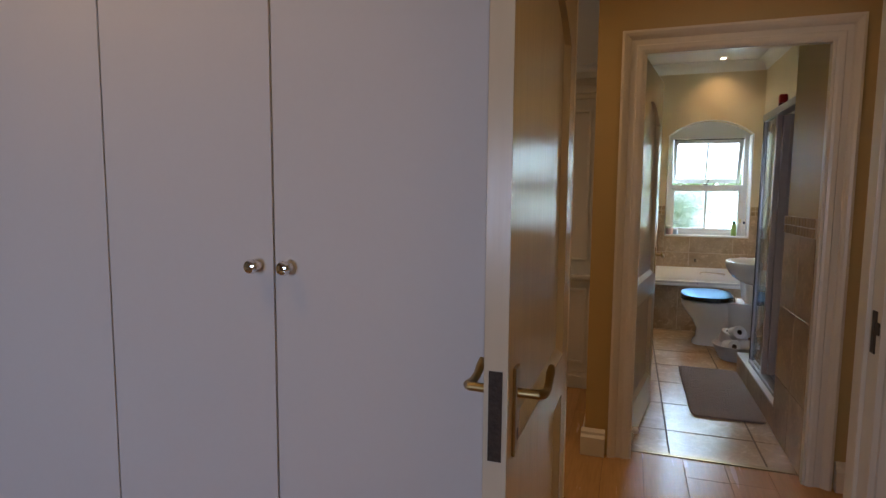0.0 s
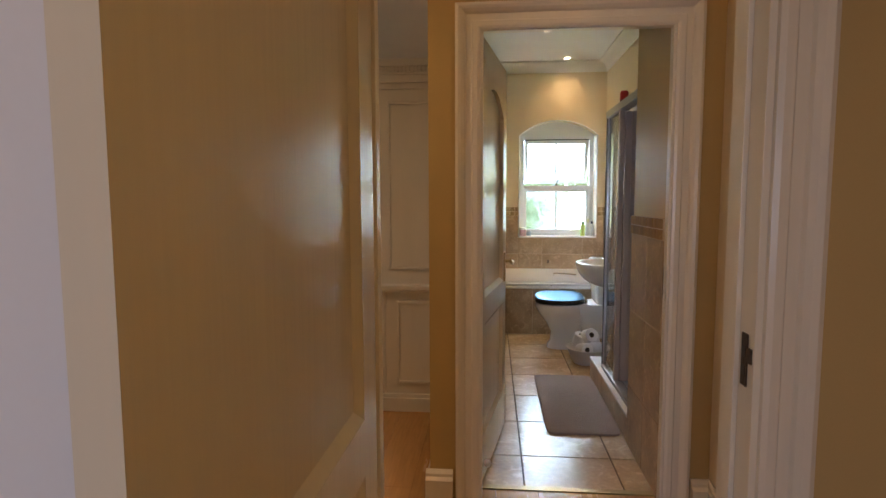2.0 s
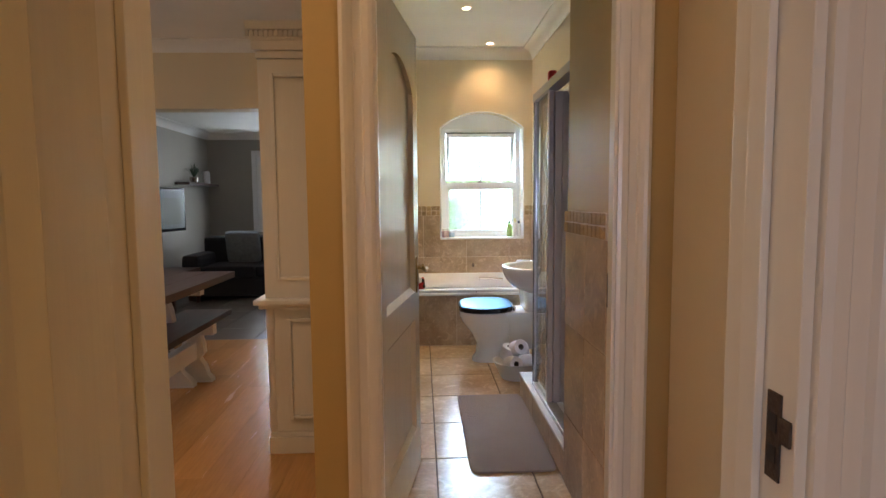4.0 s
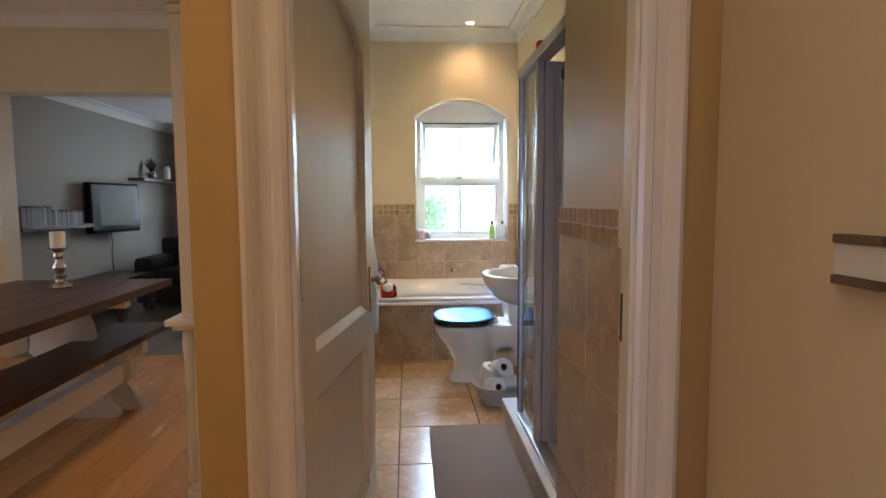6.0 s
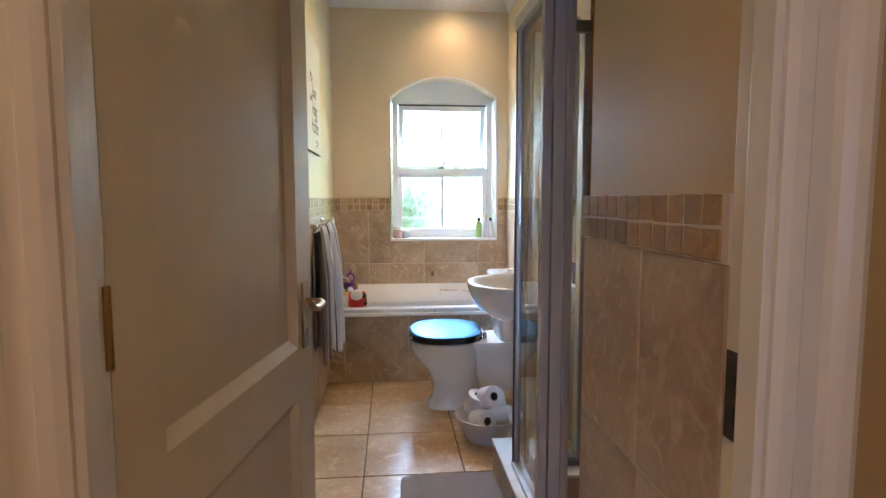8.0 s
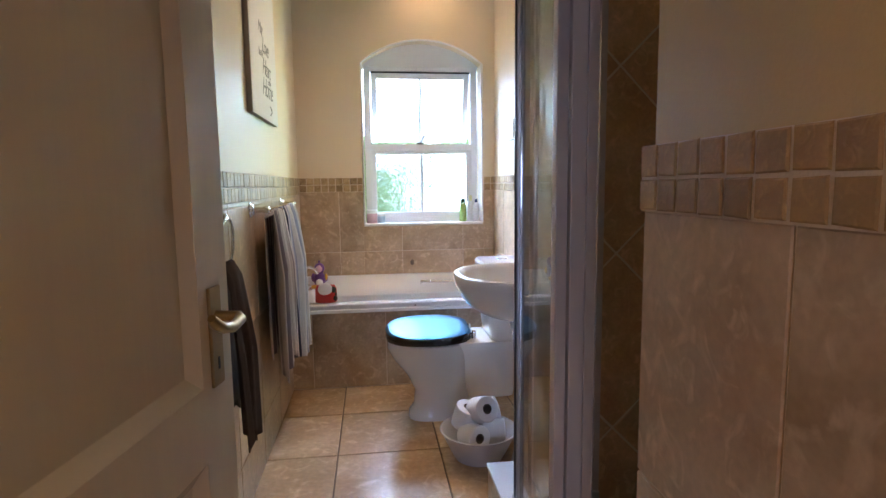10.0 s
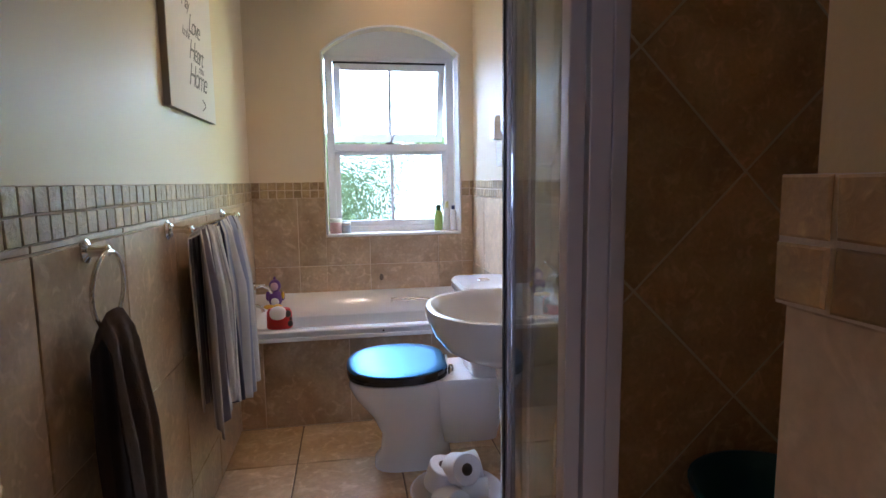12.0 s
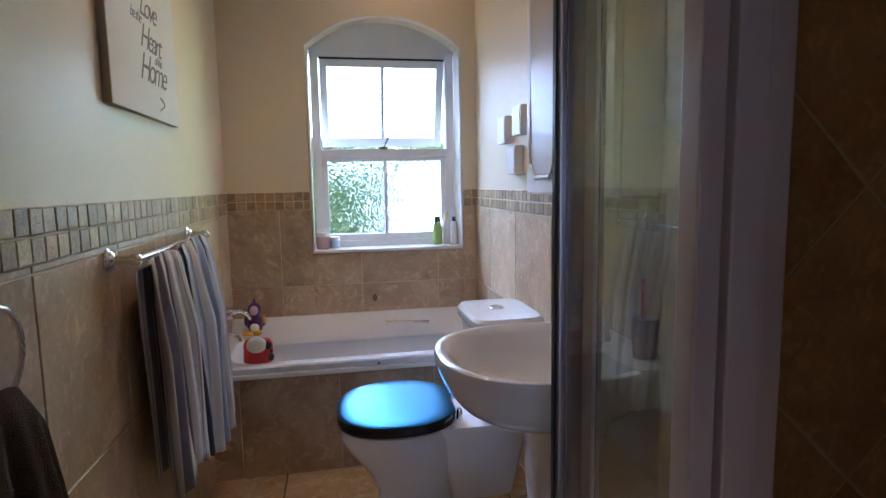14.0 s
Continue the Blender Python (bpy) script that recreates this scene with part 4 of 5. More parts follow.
part("tap_ledge", loft(bmesh.new(), [superellipse(1.405, by, z, rx, ry, 5, 40) for z, rx, ry in ((0.72, 0.055, 0.20), (0.80, 0.06, 0.235), (0.828, 0.06, 0.235), (0.833, 0.052, 0.225))]), CERAMIC, ba, "", True)
part("pedestal", loft(bmesh.new(), [superellipse(1.27, by, z, rx, ry, 3, 36) for z, rx, ry in ((0, 0.105, 0.105), (0.02, 0.10, 0.10), (0.10, 0.085, 0.083), (0.40, 0.085, 0.085), (0.56, 0.095, 0.10), (0.67, 0.118, 0.128))]), CERAMIC, ba, "", True)
mix = part("mixer", lathe(bmesh.new(), [(0.026, 0.832), (0.026, 0.84), (0.020, 0.85), (0.019, 0.90), (0.014, 0.91)], Matrix.Translation((1.385, by, 0)), 20), CHROME, ba, "chrome mixer tap", True)
part("spout", tube(bmesh.new(), [(1.385, by, 0.868), (1.34, by, 0.875), (1.29, by, 0.868), (1.28, by, 0.85)], [0.014, 0.013, 0.012, 0.011], 12), CHROME, mix, "", True)
part("tap_lever", tube(bmesh.new(), [(1.385, by, 0.912), (1.37, by, 0.93), (1.33, by, 0.955)], [0.013, 0.010, 0.007], 12), CHROME, mix, "", True)
part("waste", lathe(bmesh.new(), [(0.022, 0.686), (0.022, 0.689), (0.012, 0.691)], Matrix.Translation((1.22, by, 0)), 18), CHROME, ba, "chrome waste", True)

cup = thing("toothbrush_cup", (1.41, 5.36, 0.834), "small tumbler with toothbrushes on the basin", "cup")
part("tumbler", lathe(bmesh.new(), [(0.026, 0.835), (0.031, 0.93)], Matrix.Translation((1.41, 5.36, 0)), 18), mat("mauve_tumbler", (0.30, 0.24, 0.33), 0.25), cup, "", True)
part("toothbrush", tube(bmesh.new(), [(1.405, 5.355, 0.84), (1.39, 5.34, 1.01)], 0.005, 8), RED, cup, "red toothbrush", True)
part("toothbrush", tube(bmesh.new(), [(1.415, 5.365, 0.84), (1.42, 5.39, 1.02)], 0.005, 8), PURPLE, cup, "purple toothbrush", True)

# ---- mirror cabinet ----
cab = thing("bathroom_cabinet", (1.41, 5.70, 1.208), "white wall cabinet with octagonal panelled doors over the basin", "cabinet")
part("body", boxes((1.365, 5.40, 1.208, XR - 0.001, 6.018, 2.0), bevel=0.003), WHITE_WOOD, cab)
for a, b in ((5.402, 5.706), (5.710, 6.016)):
    d = part("door", boxes((1.345, a, 1.213, 1.363, b, 1.995), bevel=0.004), WHITE_WOOD, cab)
    c0, w0, z0, z1, cut = (a + b) / 2, (b - a) / 2 - 0.048, 1.263, 1.945, 0.045
    pts = [(c0 - w0, z0 + cut), (c0 - w0 + cut, z0), (c0 + w0 - cut, z0), (c0 + w0, z0 + cut), (c0 + w0, z1 - cut), (c0 + w0 - cut, z1), (c0 - w0 + cut, z1), (c0 - w0, z1 - cut)]
    part("moulding", tube(bmesh.new(), [(1.343, y, z) for y, z in pts], 0.008, 8, True), WHITE_WOOD, d, "octagonal white moulding", True)
    bm = bmesh.new()
    loft(bm, [[(x, y, z) for y, z in pts] for x in (1.3445, 1.341)])
    part("panel", bm, CABINET_PANEL, d, "grey-beige glossy panel")
    part("knob", ball(bmesh.new(), (1.335, b - 0.02 if b < 5.8 else a + 0.02, 1.245), 0.010), CHROME, d, "", True)

for y0, z0 in ((6.545, 1.42), (6.405, 1.285), (6.335, 1.44)):
    b = thing("wall_tile_frame", (XR - 0.02, y0 + 0.06, z0), "small square white picture block on the wall", "wall decoration", "little wall blocks")
    part("block", boxes((XR - 0.038, y0, z0, XR - 0.001, y0 + 0.115, z0 + 0.115), bevel=0.002), WHITE_PLASTIC, b)
    part("face", boxes((XR - 0.041, y0 + 0.01, z0 + 0.01, XR - 0.0385, y0 + 0.105, z0 + 0.105)), WHITE_PLASTIC, b, "pale face")

# ---- shower ----
CURB = solid("shower_curb", boxes((1.026, 4.172, 0, 1.16, 5.318, 0.138), (1.16, 4.97, 0, NIB - 0.002, 5.318, 0.138)), GROUT, "tiled shower curb with a white marble top", "curb", "structure")
solid("trim_shower_curb", boxes((1.018, 4.172, 0.139, 1.165, 5.322, 0.152), (1.165, 4.965, 0.139, NIB - 0.002, 5.322, 0.152), bevel=0.003), PLASTER, "white polished curb top", "trim", "structure")
solid("floor_shower", boxes((1.16, 4.17, 0, 1.92, 4.97, 0.05), (NIB, 4.97, 0, 1.92, 5.055, 0.05)), SHOWER_TILE, "brown tiled shower floor", "floor", "structure")
GX, PY, SZ = 1.068, 5.046, 1.872
en = thing("shower_enclosure", (GX + 0.02, 4.7, 0.152), "framed glass shower enclosure with its sliding door half open", "shower")
part("top_rail", boxes((GX - 0.022, 4.172, SZ - 0.045, GX + 0.042, PY + 0.015, SZ), bevel=0.004), ALUMINIUM, en)
part("bottom_rail", boxes((GX - 0.020, 4.172, 0.153, GX + 0.042, PY + 0.015, 0.178), bevel=0.003), ALUMINIUM, en)
part("side_top_rail", boxes((GX + 0.043, PY - 0.012, SZ - 0.045, NIB - 0.001, PY + 0.015, SZ), bevel=0.004), ALUMINIUM, en)
part("side_bottom_rail", boxes((GX + 0.043, PY - 0.012, 0.153, NIB - 0.001, PY + 0.015, 0.178), bevel=0.003), ALUMINIUM, en)
part("corner_post", boxes((GX - 0.014, PY - 0.016, 0.179, GX + 0.040, PY + 0.016, SZ - 0.046), bevel=0.004), ALUMINIUM, en)
part("corner_seal", boxes((GX - 0.018, PY - 0.006, 0.179, GX - 0.0145, PY + 0.006, SZ - 0.046)), BLACK_RUBBER, en, "dark rubber seal")
part("wall_post", boxes((GX - 0.014, 4.172, 0.179, GX + 0.022, 4.196, SZ - 0.046), bevel=0.003), ALUMINIUM, en)
part("side_wall_post", boxes((NIB - 0.022, PY - 0.004, 0.179, NIB - 0.001, PY + 0.008, SZ - 0.046), bevel=0.002), PVC, en)
p = part("side_glass", boxes((GX + 0.041, PY - 0.003, 0.179, NIB - 0.023, PY + 0.003, SZ - 0.046)), SHOWER_GLASS, en, "clear glass side panel")
p.visible_shadow = False
p = part("fixed_glass", boxes((GX - 0.004, 4.721, 0.179, GX + 0.002, PY - 0.017, SZ - 0.046)), SHOWER_GLASS, en, "clear fixed glass panel")
p.visible_shadow = False
part("fixed_stile", boxes((GX - 0.012, 4.688, 0.179, GX + 0.016, 4.722, SZ - 0.046), bevel=0.003), PVC, en, "pale profile of the fixed panel")
slide = part("sliding_door", boxes((GX + 0.020, 4.680, 0.182, GX + 0.058, 4.722, SZ - 0.050), bevel=0.003), PVC, en, "pale framed sliding door")
part("outer_stile", boxes((GX + 0.060, 4.684, 0.182, GX + 0.088, 4.718, SZ - 0.050), bevel=0.003), PVC, slide)
part("inner_stile", boxes((GX + 0.020, 4.973, 0.182, GX + 0.040, 5.008, SZ - 0.050), bevel=0.003), PVC, slide)
part("bottom_rail", boxes((GX + 0.022, 4.723, 0.182, GX + 0.038, 4.972, 0.204), bevel=0.002), PVC, slide)
part("top_rail", boxes((GX + 0.022, 4.723, SZ - 0.074, GX + 0.038, 4.972, SZ - 0.050), bevel=0.002), PVC, slide)
p = part("door_glass", boxes((GX + 0.027, 4.723, 0.205, GX + 0.032, 4.972, SZ - 0.075)), SHOWER_GLASS, slide, "clear glass")
p.visible_shadow = False
for y in (4.690, 4.975):
    part("roller", boxes((GX + 0.020, y, 0.156, GX + 0.038, y + 0.03, 0.181), bevel=0.003), BLACK_RUBBER, slide, "dark plastic roller")

CAN = (1.157, PY)
can = thing("spray_can", (*CAN, SZ), "red and black spray can on top of the shower frame", "can")
part("body", lathe(bmesh.new(), [(0.026, SZ + 0.001), (0.027, SZ + 0.006), (0.027, SZ + 0.075)], Matrix.Translation((*CAN, 0)), 20), mat("dark_red_print", (0.12, 0.02, 0.03), 0.3), can, "", True)
part("cap", lathe(bmesh.new(), [(0.0272, SZ + 0.0755), (0.0272, SZ + 0.12), (0.022, SZ + 0.132)], Matrix.Translation((*CAN, 0)), 20), RED, can, "bright red cap", True)

BK = (1.625, 4.845)
bucket = thing("bucket", (*BK, 0.05), "tall dark teal plastic tub standing in the shower", "bucket")
part("tub", lathe(bmesh.new(), [(0.01, 0.052), (0.135, 0.052), (0.14, 0.06), (0.172, 0.50), (0.186, 0.515), (0.190, 0.532), (0.180, 0.534), (0.166, 0.50), (0.132, 0.07), (0.01, 0.065)], Matrix.Translation((*BK, 0)), 36), TEAL, bucket, "", True)
part("handle", tube(bmesh.new(), [(BK[0] + 0.19 * math.cos(a), BK[1] + 0.05 * math.sin(a), 0.51 - 0.12 * math.sin(a)) for a in [math.pi * k / 12 for k in range(13)]], 0.006, 8), TEAL, bucket, "", True)

# ---- towels and rails ----
def drape(x, y0, y1, top, front, back, folds, seed, slant=0.0, depth=0.012, gather=1.0):
    """A towel hung over a rail along y, with pleats that deepen downwards."""
    rng, nu, nv = random.Random(seed), 60, 44
    ph = [rng.uniform(0, 6.28) for _ in range(4)]
    bm = bmesh.new()
    lay = bm.loops.layers.uv.new("UVMap")
    total = front + back
    grid = []
    for j in range(nv + 1):
        s = total * j / nv - back                      # negative behind the rail
        row = []
        for i in range(nu + 1):
            u = i / nu
            drop = abs(s)
            k = min(drop / 0.25, 1.0)
            wave = math.sin(u * folds * 6.28 + ph[0] + 0.3 * math.sin(drop * 5)) + 0.5 * math.sin(u * folds * 13.1 + ph[1]) + 0.35 * math.sin(u * 5 + ph[2] + drop * 4)
            over = 0.014 * (1 - min(drop / 0.014, 1.0)) ** 2
            xx = x + (0.016 if s >= 0 else -0.016) * min(drop / 0.012, 1.0) + wave * depth * (0.25 + 0.75 * k) * (1.0 if s >= 0 else 0.35) + (0.018 * k if s >= 0 else -0.004)
            yy = (y0 + y1) / 2 + (y1 - y0) * (u - 0.5) * (gather + (1 - gather) * min(drop / 0.22, 1.0) ** 0.6) + slant * drop + 0.006 * math.sin(drop * 9 + u * 9 + ph[3]) * k
            zz = top - drop * (1.0 + (0.05 * math.sin(u * 4.2 + ph[2]) if s > 0 else 0)) - 0.16 * (1 - gather) * (2 * u - 1) ** 2
            row.append(bm.verts.new((xx, yy, zz + 0.016 * (1 - min(drop / 0.016, 1.0)))))
        grid.append(row)
    for j in range(nv):
        for i in range(nu):
            f = bm.faces.new((grid[j][i], grid[j][i + 1], grid[j + 1][i + 1], grid[j + 1][i]))
            for loop, (a, b) in zip(f.loops, ((i, j), (i + 1, j), (i + 1, j + 1), (i, j + 1))):
                loop[lay].uv = (a / nu, b / nv)
    return bm


def cloth(name, bm, material, label):
    ob = solid(name, bm, material, label, "towel", smooth=True)
    ob.data.set_sharp_from_angle(angle=radians(180))
    m = ob.modifiers.new("thickness", "SOLIDIFY")
    m.thickness, m.offset = 0.005, 0
    return ob


rail = thing("towel_rail", (XL + 0.004, 5.95, 1.06), "chrome towel rail on the tiled wall", "towel rail")
RX, RZ = XL + 0.068, 1.077
part("bar", tube(bmesh.new(), [(RX, 5.655, RZ), (RX, 6.42, RZ)], 0.008, 12), CHROME, rail, "", True)
for y in (5.662, 6.405):
    my = Matrix.Translation((XL + 0.0045, y, RZ)) @ Matrix.Rotation(radians(90), 4, "Y")
    part("bracket", lathe(bmesh.new(), [(0.030, 0), (0.030, 0.005), (0.022, 0.010), (0.022, 0.014), (0.012, 0.020), (0.010, 0.050), (0.014, 0.056), (0.014, 0.074), (0.006, 0.080)], my, 24), CHROME, rail, "round stepped chrome bracket", True)
cloth("bath_towel", drape(RX, 5.705, 5.995, RZ, 0.70, 0.62, 3.4, 3, 0.10, 0.017, 0.9), STRIPES, "grey and white striped bath towel hung on the rail")
cloth("bath_towel", drape(RX + 0.012, 5.99, 6.355, RZ + 0.003, 0.73, 0.60, 3.6, 11, 0.15, 0.019, 0.9), BLUE_STRIPES, "blue-grey striped bath towel hung on the rail")

ring = thing("towel_ring", (XL + 0.004, 5.07, 1.06), "chrome towel ring on the tiled wall", "towel ring")
my = Matrix.Translation((XL + 0.0045, 5.115, 1.078)) @ Matrix.Rotation(radians(90), 4, "Y")
part("bracket", lathe(bmesh.new(), [(0.026, 0), (0.026, 0.006), (0.014, 0.012), (0.010, 0.040), (0.013, 0.048), (0.005, 0.054)], my, 20), CHROME, ring, "", True)
RC = (XL + 0.052, 5.10, 0.998)
part("ring", tube(bmesh.new(), [(RC[0] + 0.02 * math.cos(a) * 0.3, RC[1] + 0.080 * math.sin(a), RC[2] + 0.080 * math.cos(a)) for a in [2 * math.pi * k / 36 for k in range(36)]], 0.005, 10, True), CHROME, ring, "", True)
cloth("hand_towel", drape(XL + 0.058, 5.005, 5.195, 0.940, 0.53, 0.44, 1.7, 21, 0.07, 0.016, 0.72), BROWN_TOWEL, "dark brown hand towel hung through the ring")

# ---- picture ----
pic = thing("canvas_picture", (XL + 0.02, 6.03, 1.458), "square pale canvas print with grey script lettering", "picture")
PZ = 1.462
part("canvas", boxes((XL + 0.021, 5.735, PZ, XL + 0.0235, 6.335, PZ + 0.60)), CANVAS, pic)
part("stretcher", boxes((XL + 0.001, 5.735, PZ, XL + 0.0208, 6.335, PZ + 0.60)), CANVAS_EDGE, pic, "grey-brown canvas edge")
for words, size, py, pz in (("May", 0.070, 5.915, PZ + 0.360), ("Love", 0.100, 5.985, PZ + 0.288), ("be the", 0.048, 5.905, PZ + 0.260), ("Heart", 0.104, 5.975, PZ + 0.196), ("of this", 0.042, 6.095, PZ + 0.166), ("Home", 0.116, 5.955, PZ + 0.103)):
    cu = bpy.data.curves.new("lettering", "FONT")
    cu.body, cu.size, cu.shear, cu.extrude, cu.space_character, cu.align_x, cu.offset = words, size, 0.45, 0.0003, 0.76, "LEFT", -0.0005
    ob = new("lettering", cu)
    ob.data.materials.append(INK)
    ob.parent = pic
    ob.matrix_basis = Matrix.Translation(Vector((XL + 0.0242, py, pz)) - pic.location) @ Matrix(((0, 0, 1, 0), (1, 0, 0, 0), (0, 1, 0, 0), (0, 0, 0, 1)))
bm = tube(bmesh.new(), [(XL + 0.0245, 6.13 + 0.05 * math.sin(a) * (1 - a / 9), PZ + 0.07 - 0.012 * a) for a in [k * 0.25 for k in range(14)]], 0.0016, 6)
part("flourish", bm, INK, pic, "", True)

# ---- floor things ----
solid("bath_mat", loft(bmesh.new(), [superellipse(0.815, 4.785, z, 0.205 - g, 0.515 - g, 16, 64) for z, g in ((0.001, 0.004), (0.005, 0.0), (0.011, 0.0), (0.014, 0.005), (0.014, 0.03))]), MAT_CLOTH, "taupe rectangular bath mat on the tiles", "bath mat", smooth=True)
bowl_at = (1.055, 5.665)
ob = thing("paper_bowl", (*bowl_at, 0), "pale round plastic bowl holding spare toilet rolls", "bowl")
part("bowl", lathe(bmesh.new(), [(0.09, 0.001), (0.10, 0.004), (0.125, 0.05), (0.160, 0.125), (0.166, 0.130), (0.160, 0.132), (0.150, 0.120), (0.115, 0.05), (0.09, 0.012)], Matrix.Translation((*bowl_at, 0)), 40), BOWL_PLASTIC, ob, "", True)
for dx, dy, dz, rx, rz in ((-0.035, -0.070, 0.125, 80, 25), (0.060, -0.030, 0.125, 88, 80), (-0.02, 0.070, 0.125, 85, 105), (-0.055, 0.0, 0.188, 20, 40), (0.040, 0.02, 0.195, 80, 95), (0.005, -0.05, 0.232, 68, 20)):
    m = Matrix.Translation((bowl_at[0] + dx, bowl_at[1] + dy, dz)) @ Euler((radians(rx), 0, radians(rz))).to_matrix().to_4x4()
    r = thing("toilet_roll", m.translation, "white toilet paper roll in the bowl", "toilet roll", "spare toilet rolls")
    part("paper", lathe(bmesh.new(), [(0.021, -0.047), (0.050, -0.047), (0.053, -0.044), (0.053, 0.044), (0.050, 0.047), (0.021, 0.047), (0.021, -0.047)], m, 30, False), PAPER, r, "", True)
    part("core", lathe(bmesh.new(), [(0.0205, -0.046), (0.0205, 0.046), (0.019, 0.046), (0.019, -0.046), (0.0205, -0.046)], m, 24, False), CARD, r, "brown cardboard tube", True)

# ---- sill and bath things ----
SY = 7.285
def bottle(name, x, y, z, profile, material, label, cap=None, cap_material=None, flat=1.0):
    t = thing(name, (x, y, z), label, "bottle")
    m = Matrix.Translation((x, y, z)) @ Matrix.Diagonal((1, flat, 1, 1))
    part("body", lathe(bmesh.new(), profile, m, 24), material, t, "", True)
    if cap:
        part("cap", lathe(bmesh.new(), cap, m, 24), cap_material, t, "", True)
    return t


SZ0 = WZ0 + 0.0045
bottle("shampoo_bottle", 1.262, SY, SZ0, [(0.022, 0), (0.026, 0.005), (0.026, 0.09), (0.022, 0.118), (0.016, 0.124)], GREEN, "lime green shampoo bottle on the sill", [(0.0165, 0.125), (0.017, 0.155), (0.012, 0.16)], DARK_GREEN, 0.7)
bottle("lotion_bottle", 1.318, SY + 0.012, SZ0, [(0.022, 0), (0.025, 0.005), (0.025, 0.12), (0.016, 0.14)], WHITE_PLASTIC, "white lotion bottle on the sill", [(0.011, 0.141), (0.011, 0.175), (0.007, 0.18)], mat("pale_yellow_plastic", (0.75, 0.72, 0.4), 0.4), 0.8)
bottle("lotion_bottle", 1.352, SY - 0.02, SZ0, [(0.018, 0), (0.021, 0.005), (0.021, 0.11), (0.014, 0.13)], WHITE_PLASTIC, "slim white bottle on the sill", [(0.010, 0.131), (0.010, 0.155)], mat("navy_plastic", (0.02, 0.03, 0.10), 0.4))
bottle("cream_jar", 0.628, SY - 0.01, SZ0, [(0.034, 0), (0.036, 0.004), (0.036, 0.06), (0.033, 0.066)], PINK, "pink and white cream jar on the sill", [(0.037, 0.067), (0.037, 0.088), (0.034, 0.09)], WHITE_PLASTIC)
bottle("cream_jar", 0.690, SY + 0.005, SZ0, [(0.026, 0), (0.028, 0.003), (0.028, 0.045)], PALE_BLUE, "pale blue jar on the sill", [(0.028, 0.046), (0.028, 0.062)], WHITE_PLASTIC)

bird = thing("bath_toy", (0.275, 7.10, rim), "purple rubber bird bath toy with a white belly", "toy")
bm = ball(bmesh.new(), (0.275, 7.115, rim + 0.052), 0.042, (0.95, 0.9, 1.25))
ball(bm, (0.275, 7.115, rim + 0.125), 0.034, (1, 1, 1.1))
ball(bm, (0.275, 7.118, rim + 0.166), 0.010, (0.7, 0.7, 1.4))
ball(bm, (0.316, 7.118, rim + 0.065), 0.013, (1, 1, 2.2))
ball(bm, (0.234, 7.118, rim + 0.065), 0.013, (1, 1, 2.2))
part("body", bm, PURPLE, bird, "", True)
part("belly", ball(bmesh.new(), (0.275, 7.088, rim + 0.038), 0.026, (0.9, 0.7, 1)), WHITE_PLASTIC, bird, "white belly", True)
part("face", ball(bmesh.new(), (0.275, 7.090, rim + 0.125), 0.024, (0.9, 0.6, 1)), PINK, bird, "pale face", True)
part("wing", ball(bmesh.new(), (0.318, 7.108, rim + 0.07), 0.012, (0.8, 1, 1.9)), YELLOW, bird, "yellow wing", True)
bm = bmesh.new()
ball(bm, (0.245, 7.06, rim + 0.014), 0.022, (1.4, 1, 0.6))
ball(bm, (0.290, 7.065, rim + 0.014), 0.022, (1.2, 1, 0.6))
solid("bath_toy", bm, YELLOW, "yellow rubber bath toy on the bath rim", "toy", smooth=True)
td = thing("bath_toy", (0.36, 6.84, rim), "red, white and black rubber bath toy", "toy")
bm = lathe(bmesh.new(), [(0.056, rim + 0.001), (0.062, rim + 0.006), (0.060, rim + 0.080), (0.050, rim + 0.100)], Matrix.Translation((0.355, 6.62, 0)) @ Matrix.Diagonal((1.0, 0.55, 1, 1)), 28)
part("body", bm, RED, td, "", True)
part("face", ball(bmesh.new(), (0.352, 6.600, rim + 0.078), 0.042, (1, 0.5, 0.9)), WHITE_PLASTIC, td, "", True)
for at, r in (((0.395, 6.602, rim + 0.075), 0.019), ((0.404, 6.604, rim + 0.026), 0.017), ((0.405, 6.608, rim + 0.050), 0.012), ((0.338, 6.585, rim + 0.078), 0.006)):
    part("patch", ball(bmesh.new(), at, r, (1, 0.6, 1)), BLACK_RUBBER, td, "black spot", True)

# ---- downlights ----
# fixtures for the downlights, the added fill spots and the unseen bedroom lamps
for sx, sy in BATH_SPOTS + DINING_AND_FILL_SPOTS + [(0.72, 0.88), (-1.15, 1.25)]:
    t = thing("downlight", (sx, sy, CEIL), "small round recessed ceiling downlight, lit, also stands for added unseen lamps", "downlight", "ceiling downlights")
    part("trim_ring", lathe(bmesh.new(), [(0.030, CEIL - 0.002), (0.030, CEIL - 0.008), (0.044, CEIL - 0.006), (0.045, CEIL - 0.001)], Matrix.Translation((sx, sy, 0)), 28, False), WHITE_PLASTIC, t, "", True)
    part("bulb", lathe(bmesh.new(), [(0.028, CEIL - 0.001), (0.028, CEIL - 0.004), (0.020, CEIL - 0.006)], Matrix.Translation((sx, sy, 0)), 24), LAMP_GLOW, t, "glowing warm bulb", True)

# ---- dining room ----
dr = thing("panelled_dresser", (-0.2, 4.7, 0), "tall white panelled wooden dresser with a dentil cornice", "dresser")
DXL, DXR, DY0, DY1 = -0.385, 0.012, 4.547, 4.95
part("lower_body", boxes((DXL + 0.03, DY0 + 0.012, 0.11, DXR, DY1, 0.742)), WHITE_WOOD, dr)
